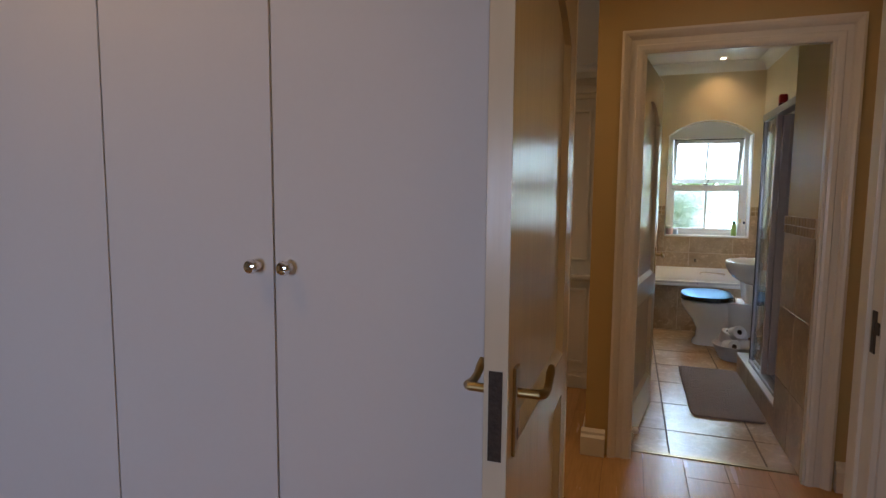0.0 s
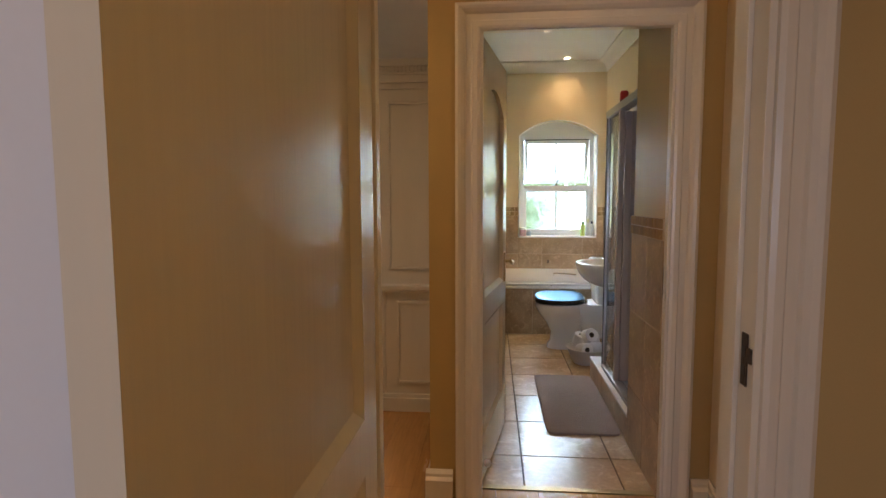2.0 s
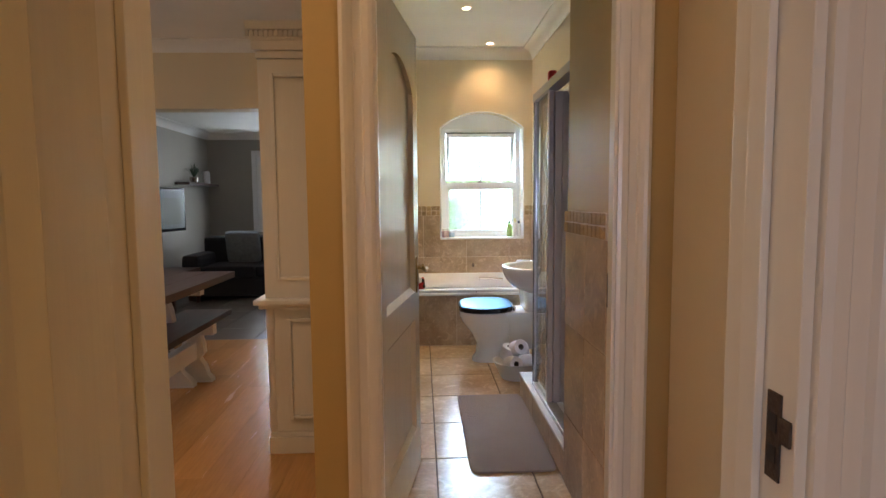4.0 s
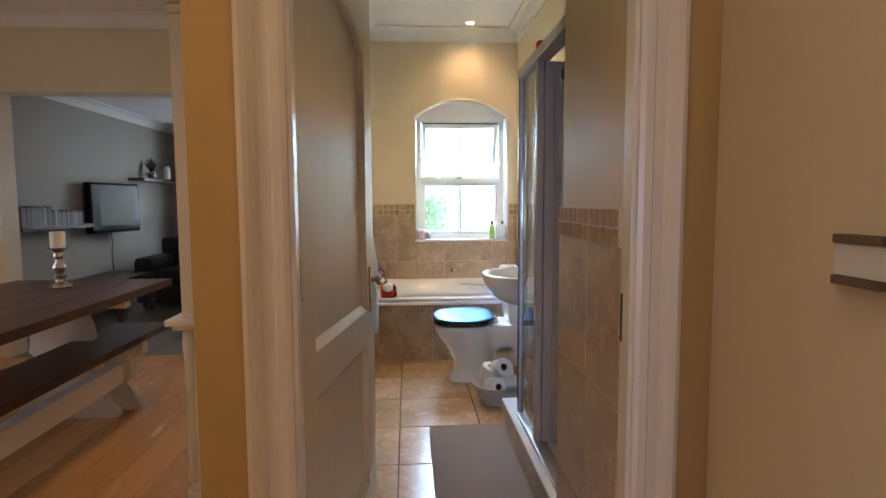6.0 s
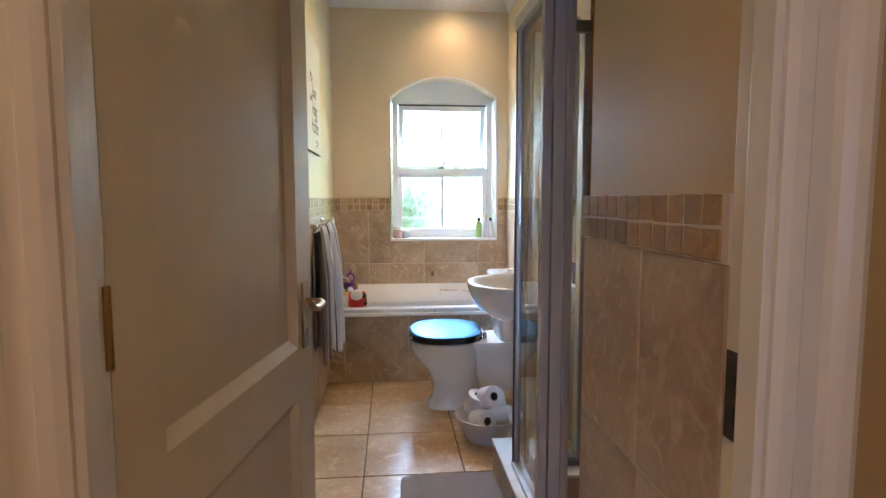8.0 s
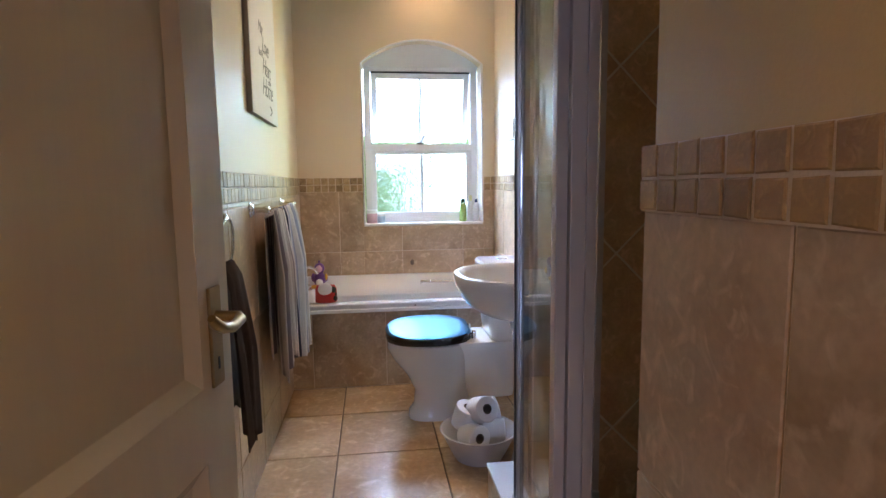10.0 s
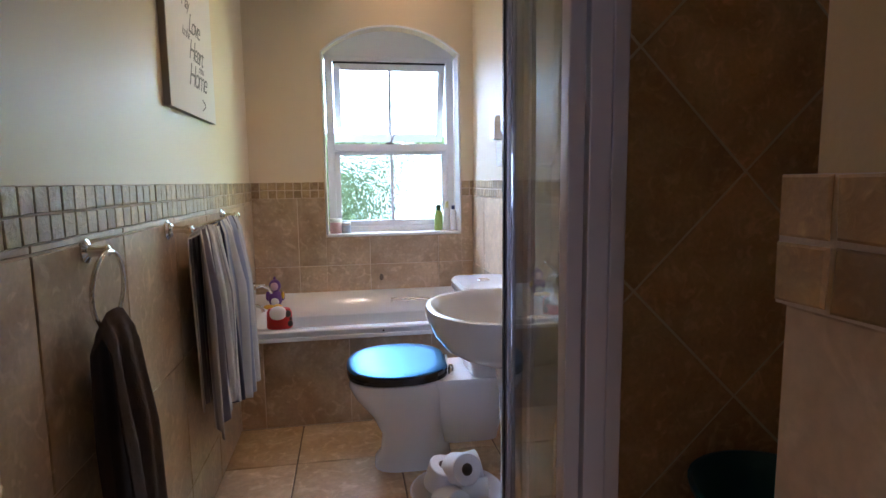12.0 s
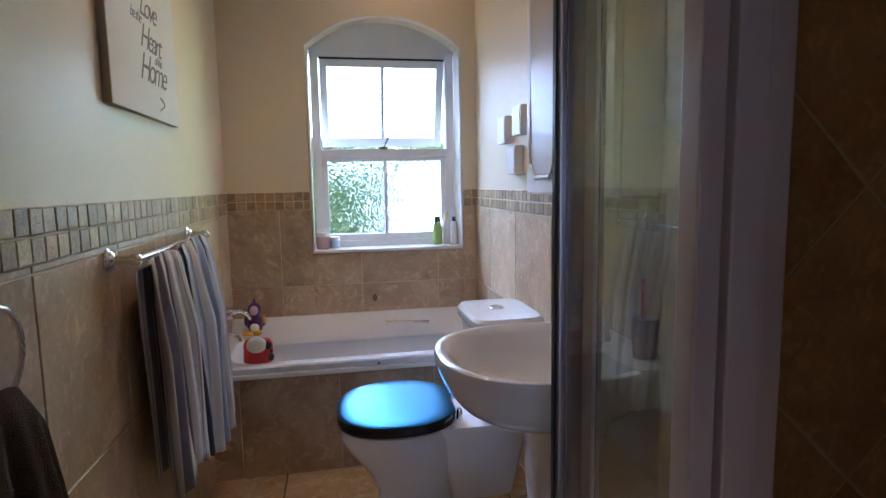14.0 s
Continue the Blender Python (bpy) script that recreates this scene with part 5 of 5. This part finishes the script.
part("plinth", boxes((DXL, DY0 - 0.012, 0, DXR, DY1, 0.085), (DXL + 0.008, DY0 - 0.004, 0.085, DXR, DY1, 0.109), bevel=0.004), WHITE_WOOD, dr)
part("ledge", boxes((DXL - 0.045, DY0 - 0.05, 0.765, DXR, DY1, 0.790), (DXL - 0.025, DY0 - 0.03, 0.743, DXR, DY1, 0.764), bevel=0.006), WHITE_WOOD, dr, "moulded white ledge")
part("upper_body", boxes((DXL, DY0 + 0.012, 0.791, DXR, DY1, 1.95)), WHITE_WOOD, dr)
for n_, x0, z0, x1, z1 in (("upper_panel", DXL + 0.06, 0.88, DXR - 0.06, 1.88), ("lower_panel", DXL + 0.105, 0.175, DXR - 0.06, 0.69)):
    part(n_, boxes((x0, DY0 - 0.006, z0, x0 + 0.018, DY0 + 0.011, z1), (x1 - 0.018, DY0 - 0.006, z0, x1, DY0 + 0.011, z1), (x0 + 0.018, DY0 - 0.006, z0, x1 - 0.018, DY0 + 0.011, z0 + 0.018), (x0 + 0.018, DY0 - 0.006, z1 - 0.018, x1 - 0.018, DY0 + 0.011, z1), bevel=0.005), WHITE_WOOD, dr, "applied moulding round a panel")
part("post", lathe(bmesh.new(), [(0.016, 0.11), (0.022, 0.13), (0.018, 0.20), (0.024, 0.24), (0.018, 0.30), (0.020, 0.62), (0.026, 0.68), (0.020, 0.742)], Matrix.Translation((DXL + 0.02, DY0 + 0.02, 0)), 16), WHITE_WOOD, dr, "turned corner post", True)
part("cornice", boxes((DXL - 0.005, DY0, 1.951, DXR, DY1, 1.985), (DXL - 0.02, DY0 - 0.015, 1.986, DXR, DY1, 2.03), (DXL - 0.04, DY0 - 0.035, 2.075, DXR, DY1, 2.115), (DXL - 0.022, DY0 - 0.017, 2.031, DXR, DY1, 2.074), bevel=0.003), WHITE_WOOD, dr, "stepped cornice")
for k in range(18):
    x = DXL - 0.038 + k * 0.023
    part("dentil", boxes((x, DY0 - 0.032, 2.045, x + 0.013, DY0 - 0.0175, 2.073)), WHITE_WOOD, dr)

tbl = thing("dining_table", (-1.45, 5.1, 0), "dark wood dining table on white trestle legs", "table")
for k in range(5):
    x0 = -1.95 + k * 0.19
    part("plank", boxes((x0 + 0.001, 4.05, 0.715, x0 + 0.189, 5.97, 0.76), bevel=0.003), DARK_WOOD, tbl)
def trestle(t, y, x0, x1, top, name="leg"):
    xm = (x0 + x1) / 2
    part("cross_bar", boxes((x0 + 0.06, y - 0.035, top - 0.075, x1 - 0.06, y + 0.035, top), bevel=0.004), WHITE_WOOD, t)
    bm = bmesh.new()
    w = (x1 - x0) / 2 - 0.04
    prof = [(0.42, 1.0), (0.55, 0.85), (0.62, 0.62), (0.35, 0.5), (0.62, 0.34), (0.75, 0.16), (1.0, 0.05), (1.0, 0.0)]
    left = [(xm - w * a * 0.75, (top - 0.075) * b) for a, b in prof]
    right = [(xm + w * a * 0.75, (top - 0.075) * b) for a, b in prof[::-1]]
    loft(bm, [[(x, yy, z) for x, z in left + right] for yy in (y - 0.03, y + 0.03)])
    part(name, bm, WHITE_WOOD, t, "shaped white trestle leg")
for y in (4.45, 5.62):
    trestle(tbl, y, -1.90, -1.05, 0.714)
part("stretcher", boxes((-1.52, 4.48, 0.28, -1.42, 5.59, 0.36), bevel=0.004), WHITE_WOOD, tbl)
bench = thing("dining_bench", (-1.25, 5.1, 0), "dark wood bench with white legs beside the table", "bench")
part("seat", boxes((-1.42, 4.10, 0.415, -1.075, 6.08, 0.455), bevel=0.004), DARK_WOOD, bench)
for y in (4.40, 5.74):
    trestle(bench, y, -1.44, -1.02, 0.414)
part("stretcher", boxes((-1.27, 4.43, 0.17, -1.20, 5.71, 0.29), bevel=0.004), WHITE_WOOD, bench)
far_bench = thing("dining_bench", (-1.85, 5.1, 0), "dark wood bench with white legs beyond the table", "bench")
part("seat", boxes((-2.35, 4.10, 0.415, -2.0, 6.08, 0.455), bevel=0.004), DARK_WOOD, far_bench)
for y in (4.40, 5.74):
    trestle(far_bench, y, -2.37, -1.98, 0.414)

cs = thing("candlestick", (-1.484, 5.632, 0.76), "turned silvery candlestick with a white candle on the table", "candlestick")
mc = Matrix.Translation((-1.484, 5.632, 0.76))
part("stem", lathe(bmesh.new(), [(0.060, 0.001), (0.062, 0.006), (0.045, 0.022), (0.024, 0.035), (0.022, 0.05), (0.034, 0.06), (0.036, 0.075), (0.022, 0.085), (0.026, 0.10), (0.034, 0.115), (0.030, 0.13), (0.018, 0.145), (0.016, 0.165), (0.026, 0.18), (0.022, 0.20), (0.030, 0.215), (0.050, 0.224), (0.052, 0.229), (0.046, 0.229)], mc, 32), SILVER, cs, "", True)
part("candle", lathe(bmesh.new(), [(0.037, 0.230), (0.038, 0.315), (0.034, 0.322), (0.012, 0.318)], mc, 28), CANDLE_WAX, cs, "short white pillar candle", True)

# ---- living room ----
tv = thing("television", (-2.85, 9.0, 0.9), "black flat-screen television mounted on the grey wall", "television")
place = Matrix.Translation((-2.84, 8.945, 1.19)) @ Matrix.Rotation(radians(-9), 4, "Z")
for n_, rows, material, lab in (("casing", (-0.04, -0.41, -0.28, 0.03, 0.41, 0.28), SCREEN_BLACK, ""), ("screen", (0.0305, -0.385, -0.245, 0.0325, 0.385, 0.255), mat("dark_screen_glass", (0.008, 0.012, 0.014), 0.3), "dark glossy screen"), ("bracket", (-0.10, -0.12, -0.12, -0.0405, 0.12, 0.12), DARK_METAL, "wall bracket")):
    bm = boxes(rows, bevel=0.004 if n_ == "casing" else 0)
    bm.transform(place)
    part(n_, bm, material, tv, lab)
bm = boxes((0.033, -0.26, -0.19, 0.0338, 0.30, 0.15))
bm.transform(place)
part("screen_picture", bm, SCREEN_GLOW, tv, "dim picture on the screen")
part("cable", tube(bmesh.new(), [(-2.95, 9.05, 0.95), (-2.955, 9.10, 0.80), (-2.95, 9.06, 0.62), (-2.955, 9.1, 0.45)], 0.006, 8), BLACK_RUBBER, tv, "hanging black cable", True)


def shelf(x0, y0, x1, y1, z, label):
    return solid("wall_shelf", boxes((x0, y0, z - 0.035, x1, y1, z), bevel=0.003), DARK_WOOD, label, "shelf")


shelf(-2.979, 7.35, -2.80, 8.45, 1.03, "dark floating shelf with a row of disc cases")
rng = random.Random(8)
y = 7.40
while y < 8.3:
    w = rng.uniform(0.014, 0.03)
    h = rng.uniform(0.17, 0.19) if y < 7.8 else rng.uniform(0.12, 0.15)
    c = thing("disc_case", (-2.9, y, 1.03), "upright disc case on the shelf", "disc case", "row of disc cases")
    part("case", boxes((-2.97, y, 1.0305, -2.835, y + w - 0.001, 1.03 + h), bevel=0.001), PAGES, c)
    y += w
shelf(-2.979, 9.6, -2.78, 10.72, 1.56, "dark corner shelf with a plant and ornaments")
pl = thing("potted_plant", (-2.88, 10.02, 1.56), "small spiky dark plant in a pot on the shelf", "plant")
part("pot", lathe(bmesh.new(), [(0.05, 1.561), (0.065, 1.64), (0.06, 1.645)], Matrix.Translation((-2.88, 10.02, 0)), 20), SILVER, pl, "", True)
bm = bmesh.new()
for k in range(26):
    a, tilt, ln = rng.uniform(0, 6.28), rng.uniform(0.2, 1.25), rng.uniform(0.16, 0.26)
    dxy = Vector((math.cos(a), math.sin(a), 0))
    p0, side = Vector((-2.88, 10.02, 1.64)), Vector((-math.sin(a), math.cos(a), 0)) * 0.011
    p1 = p0 + dxy * ln * 0.5 * math.sin(tilt) + Vector((0, 0, ln * 0.6 * math.cos(tilt) + 0.03))
    p2 = p0 + dxy * ln * math.sin(tilt) + Vector((0, 0, ln * math.cos(tilt) * 0.9))
    vs = [bm.verts.new(p) for p in (p0 - side * 0.5, p0 + side * 0.5, p1 + side, p2, p1 - side)]
    bm.faces.new(vs)
part("leaves", bm, LEAF, pl)
orn = thing("ornament", (-2.88, 10.5, 1.56), "white ribbed ornament jar on the shelf", "ornament")
part("jar", lathe(bmesh.new(), [(0.045, 1.561), (0.05, 1.60), (0.045, 1.61), (0.05, 1.66), (0.045, 1.67), (0.05, 1.72), (0.04, 1.75)], Matrix.Translation((-2.88, 10.5, 0)), 20), WHITE_PLASTIC, orn, "", True)

sofa = thing("sofa", (-1.75, 9.6, 0), "dark upholstered sofa below the window", "sofa")
part("base", boxes((-2.7, 9.05, 0.06, -0.85, 9.95, 0.30), bevel=0.03), SOFA_CLOTH, sofa)
for x in (-2.48, -1.77, ):
    part("seat_cushion", boxes((x, 9.02, 0.305, x + 0.70, 9.72, 0.45), bevel=0.045), SOFA_CLOTH, sofa)
part("backrest", boxes((-2.68, 9.72, 0.305, -0.87, 9.98, 0.80), bevel=0.06), SOFA_CLOTH, sofa)
for x in (-2.72, -1.05):
    part("armrest", boxes((x, 9.05, 0.305, x + 0.23, 9.71, 0.60), bevel=0.07), SOFA_CLOTH, sofa)
for x in (-2.62, -0.95):
    for y in (9.12, 9.88):
        part("foot", boxes((x - 0.03, y - 0.03, 0, x + 0.03, y + 0.03, 0.059)), DARK_WOOD, sofa)
bm = boxes((-0.23, -0.07, -0.22, 0.23, 0.07, 0.22), bevel=0.055)
bm.transform(Matrix.Translation((-2.08, 9.60, 0.665)) @ Euler((radians(14), 0, 0)).to_matrix().to_4x4())
solid("cushion", bm, CUSHION_CLOTH, "pale blue patterned cushion leaning on the sofa", "cushion", smooth=True)
unit = thing("media_bench", (-2.75, 8.95, 0), "low dark media bench under the television", "bench")
part("top", boxes((-2.97, 8.2, 0.40, -2.45, 9.02, 0.45), bevel=0.004), DARK_WOOD, unit)
for x, y in ((-2.94, 8.24), (-2.5, 8.24), (-2.94, 8.96), (-2.5, 8.96)):
    part("leg", boxes((x, y, 0, x + 0.04, y + 0.04, 0.399)), DARK_WOOD, unit)

w3 = thing("window_3", (-1.75, 10.86, 0.86), "white sash window of the living room", "window")
w3["kind"] = "structure"
part("window_frame", boxes((-2.22, 10.82, 0.86, -2.15, 10.92, 2.02), (-1.35, 10.82, 0.86, -1.28, 10.92, 2.02), (-2.15, 10.82, 0.86, -1.35, 10.92, 0.93), (-2.15, 10.82, 1.95, -1.35, 10.92, 2.02), (-2.15, 10.84, 1.41, -1.35, 10.90, 1.47), bevel=0.003), WINDOW_PAINT, w3)
part("surround", boxes((-2.29, 10.805, 0.80, -2.222, 10.829, 2.09), (-1.278, 10.805, 0.80, -1.21, 10.829, 2.09), (-2.222, 10.805, 2.022, -1.278, 10.829, 2.09), (-2.222, 10.805, 0.80, -1.278, 10.829, 0.858), bevel=0.003), WINDOW_PAINT, w3)
for z0, z1 in ((0.93, 1.41), (1.47, 1.95)):
    p = part("pane", boxes((-2.15, 10.868, z0, -1.35, 10.872, z1)), CLEAR_GLASS, w3)
    p.visible_shadow = False

# ---- tiles and boards ----
MB, MT = 1.125, 1.220     # mosaic band
P = 0.0475
ML = 1.112             # the band starts a little lower on the left wall


def grout(rows):
    solid("trim_grout", boxes(*rows), GROUT, "pale grout bed behind the wall tiles", "grout", "structure")


G, GM = 0.003, 0.0075     # grout beds behind large tiles and behind the mosaic
grout([(XL, 3.66, 0.001, XL + G, YB - 0.004, ML), (XL, 3.66, ML, XL + GM, YB - 0.004, MT - 0.002)])
grout([(XL + 0.004, YB - G, 0.45, WX0 - 0.008, YB, MB), (WX1 + 0.008, YB - G, 0.45, XR - 0.004, YB, MB), (WX0 - 0.008, YB - G, 0.45, WX1 + 0.008, YB, WZ0 - 0.014),
       (XL + 0.004, YB - GM, MB, WX0 - 0.010, YB, MT - 0.002), (WX1 + 0.010, YB - GM, MB, XR - 0.004, YB, MT - 0.002)])
grout([(XR - G, 5.34, 0.001, XR, YB - 0.004, MB), (XR - GM, 5.34, MB, XR, YB - 0.004, MT - 0.002)])
grout([(1.024 - G, 3.642, 0.001, 1.024, 4.182, MB), (1.024 - GM, 3.642, MB, 1.024, 4.192, MT - 0.002), (1.024, 4.17, 0.16, 1.06, 4.182, MB), (1.024, 4.17, MB, 1.06, 4.192, MT - 0.002)])
# left wall: three courses of large tiles and the mosaic band
tiles(LEFT_WALL, "tile", TILE, (XL + G, 0, 0), (0, 1, 0), (0, 0, 1), (3.66, 0.002, YB - 0.006, ML), (0.412, 0.45), rise=0.003, start=(4.50 - 0.412 * 2 - 3.66, 0.645 - 0.45 * 2 - 0.002))
tiles(LEFT_WALL, "mosaic_tile", MOSAIC, (XL + GM, 0, 0), (0, 1, 0), (0, 0, 1), (4.10, ML, YB - 0.008, MT), (0.049, 0.053), joint=0.0028, rise=0.0026, wobble=0.0012, round_off=0.002)
# back wall
tiles(BACK_WALL, "tile", TILE, (0, YB - G, 0), (1, 0, 0), (0, 0, 1), (XL + 0.006, 0.50, XR - 0.006, MB), (0.418, 0.405), rise=0.003, start=(0.412 - 0.418 - XL - 0.006, 0.722 - 0.405 - 0.50), holes=((WX0 - 0.008, WZ0 - 0.014, WX1 + 0.008, 9),))
for a, b in ((XL + 0.006, WX0 - 0.010), (WX1 + 0.010, XR - 0.006)):
    tiles(BACK_WALL, "mosaic_tile", MOSAIC, (0, YB - GM, 0), (1, 0, 0), (0, 0, 1), (a, MB, b, MT), (P, P), joint=0.005, rise=0.0026, wobble=0.0012, round_off=0.002)
# right wall
tiles(RIGHT_WALL, "tile", TILE, (XR - G, YB, 0), (0, -1, 0), (0, 0, 1), (0.006, 0.002, YB - 5.33, MB), (0.412, 0.412), rise=0.003, start=(0.29 - 0.412, MB - 0.412 * 3 - 0.002))
tiles(RIGHT_WALL, "mosaic_tile", MOSAIC, (XR - GM, YB, 0), (0, -1, 0), (0, 0, 1), (0.008, MB, YB - 5.33, MT), (P, P), joint=0.005, rise=0.0026, wobble=0.0012, round_off=0.002)
# stub wall
tiles(STUB_WALL, "tile", TILE, (1.024 - G, 4.185, 0), (0, -1, 0), (0, 0, 1), (0.0, 0.002, 0.54, MB), (0.412, 0.402), rise=0.003, start=(0.291 - 0.412, 0.730 - 0.402 * 2 - 0.002))
tiles(STUB_WALL, "mosaic_tile", STUB_MOSAIC, (1.024 - GM, 4.195, 0), (0, -1, 0), (0, 0, 1), (0.0, MB, 0.55, MT), (0.049, P), joint=0.005, rise=0.0026, wobble=0.0012, round_off=0.002)
# front of bath and curb
tiles(front, "tile", TILE, (0, 6.598, 0), (1, 0, 0), (0, 0, 1), (bx0, 0.002, bx1, rim - 0.048), (0.418, 0.46), rise=0.003, start=(0.12 - 0.418, 0.0))
tiles(CURB, "tile", TILE, (1.026, 5.318, 0), (0, -1, 0), (0, 0, 1), (0.0, 0.002, 1.14, 0.136), (0.412, 0.14))
# diagonal tiles in the shower
tiles(SHOWER_WALL, "tile", SHOWER_TILE, (1.92, 5.051, 0), (0, -1, 0), (0, 0, 1), (0.0, 0.05, 0.876, CEIL - 0.5), (0.40, 0.40), joint=0.007, rise=0.0025, turn=45, start=(0.05, 0.12))
tiles(NIB_WALL, "tile", SHOWER_TILE, (NIB, 5.055, 0), (1, 0, 0), (0, 0, 1), (0.0, 0.05, 1.916 - NIB, CEIL - 0.5), (0.40, 0.40), joint=0.007, rise=0.0025, turn=45, start=(0.10, 0.05))
# floor tiles
tiles(bath_floor, "tile", FLOOR_TILE, (0, 0, -0.006), (1, 0, 0), (0, 1, 0), (XL, 3.692, XR, 6.597), (0.446, 0.442), joint=0.006, rise=0.006, start=(0.452 - 0.446 - XL, 4.000 - 0.442 - 3.692))
tiles(living_floor, "tile", SLATE, (0, 0, -0.006), (1, 0, 0), (0, 1, 0), (-2.98, 6.965, -0.17, 10.83), (0.45, 0.45), joint=0.006, rise=0.006)
# laminate boards, laid along y
rng = random.Random(2)
x = -3.29
while x < 1.85:
    y = -2.9 - rng.uniform(0, 1.2)
    while y < 6.96:
        y1 = min(y + 1.28, 6.955 if x < 0.03 else 3.652)
        if y1 - y > 0.05 and not (x > 0.0 and y > 3.62):
            bm = boxes((x + 0.0006, max(y, -2.89) + 0.0006, -0.0098, x + 0.1894, y1 - 0.0006, 0.0), bevel=0.0006)
            ob = new("board", mesh_of("board", bm, BOARD))
            ob.parent = floor
        y += 1.28
    x += 0.19
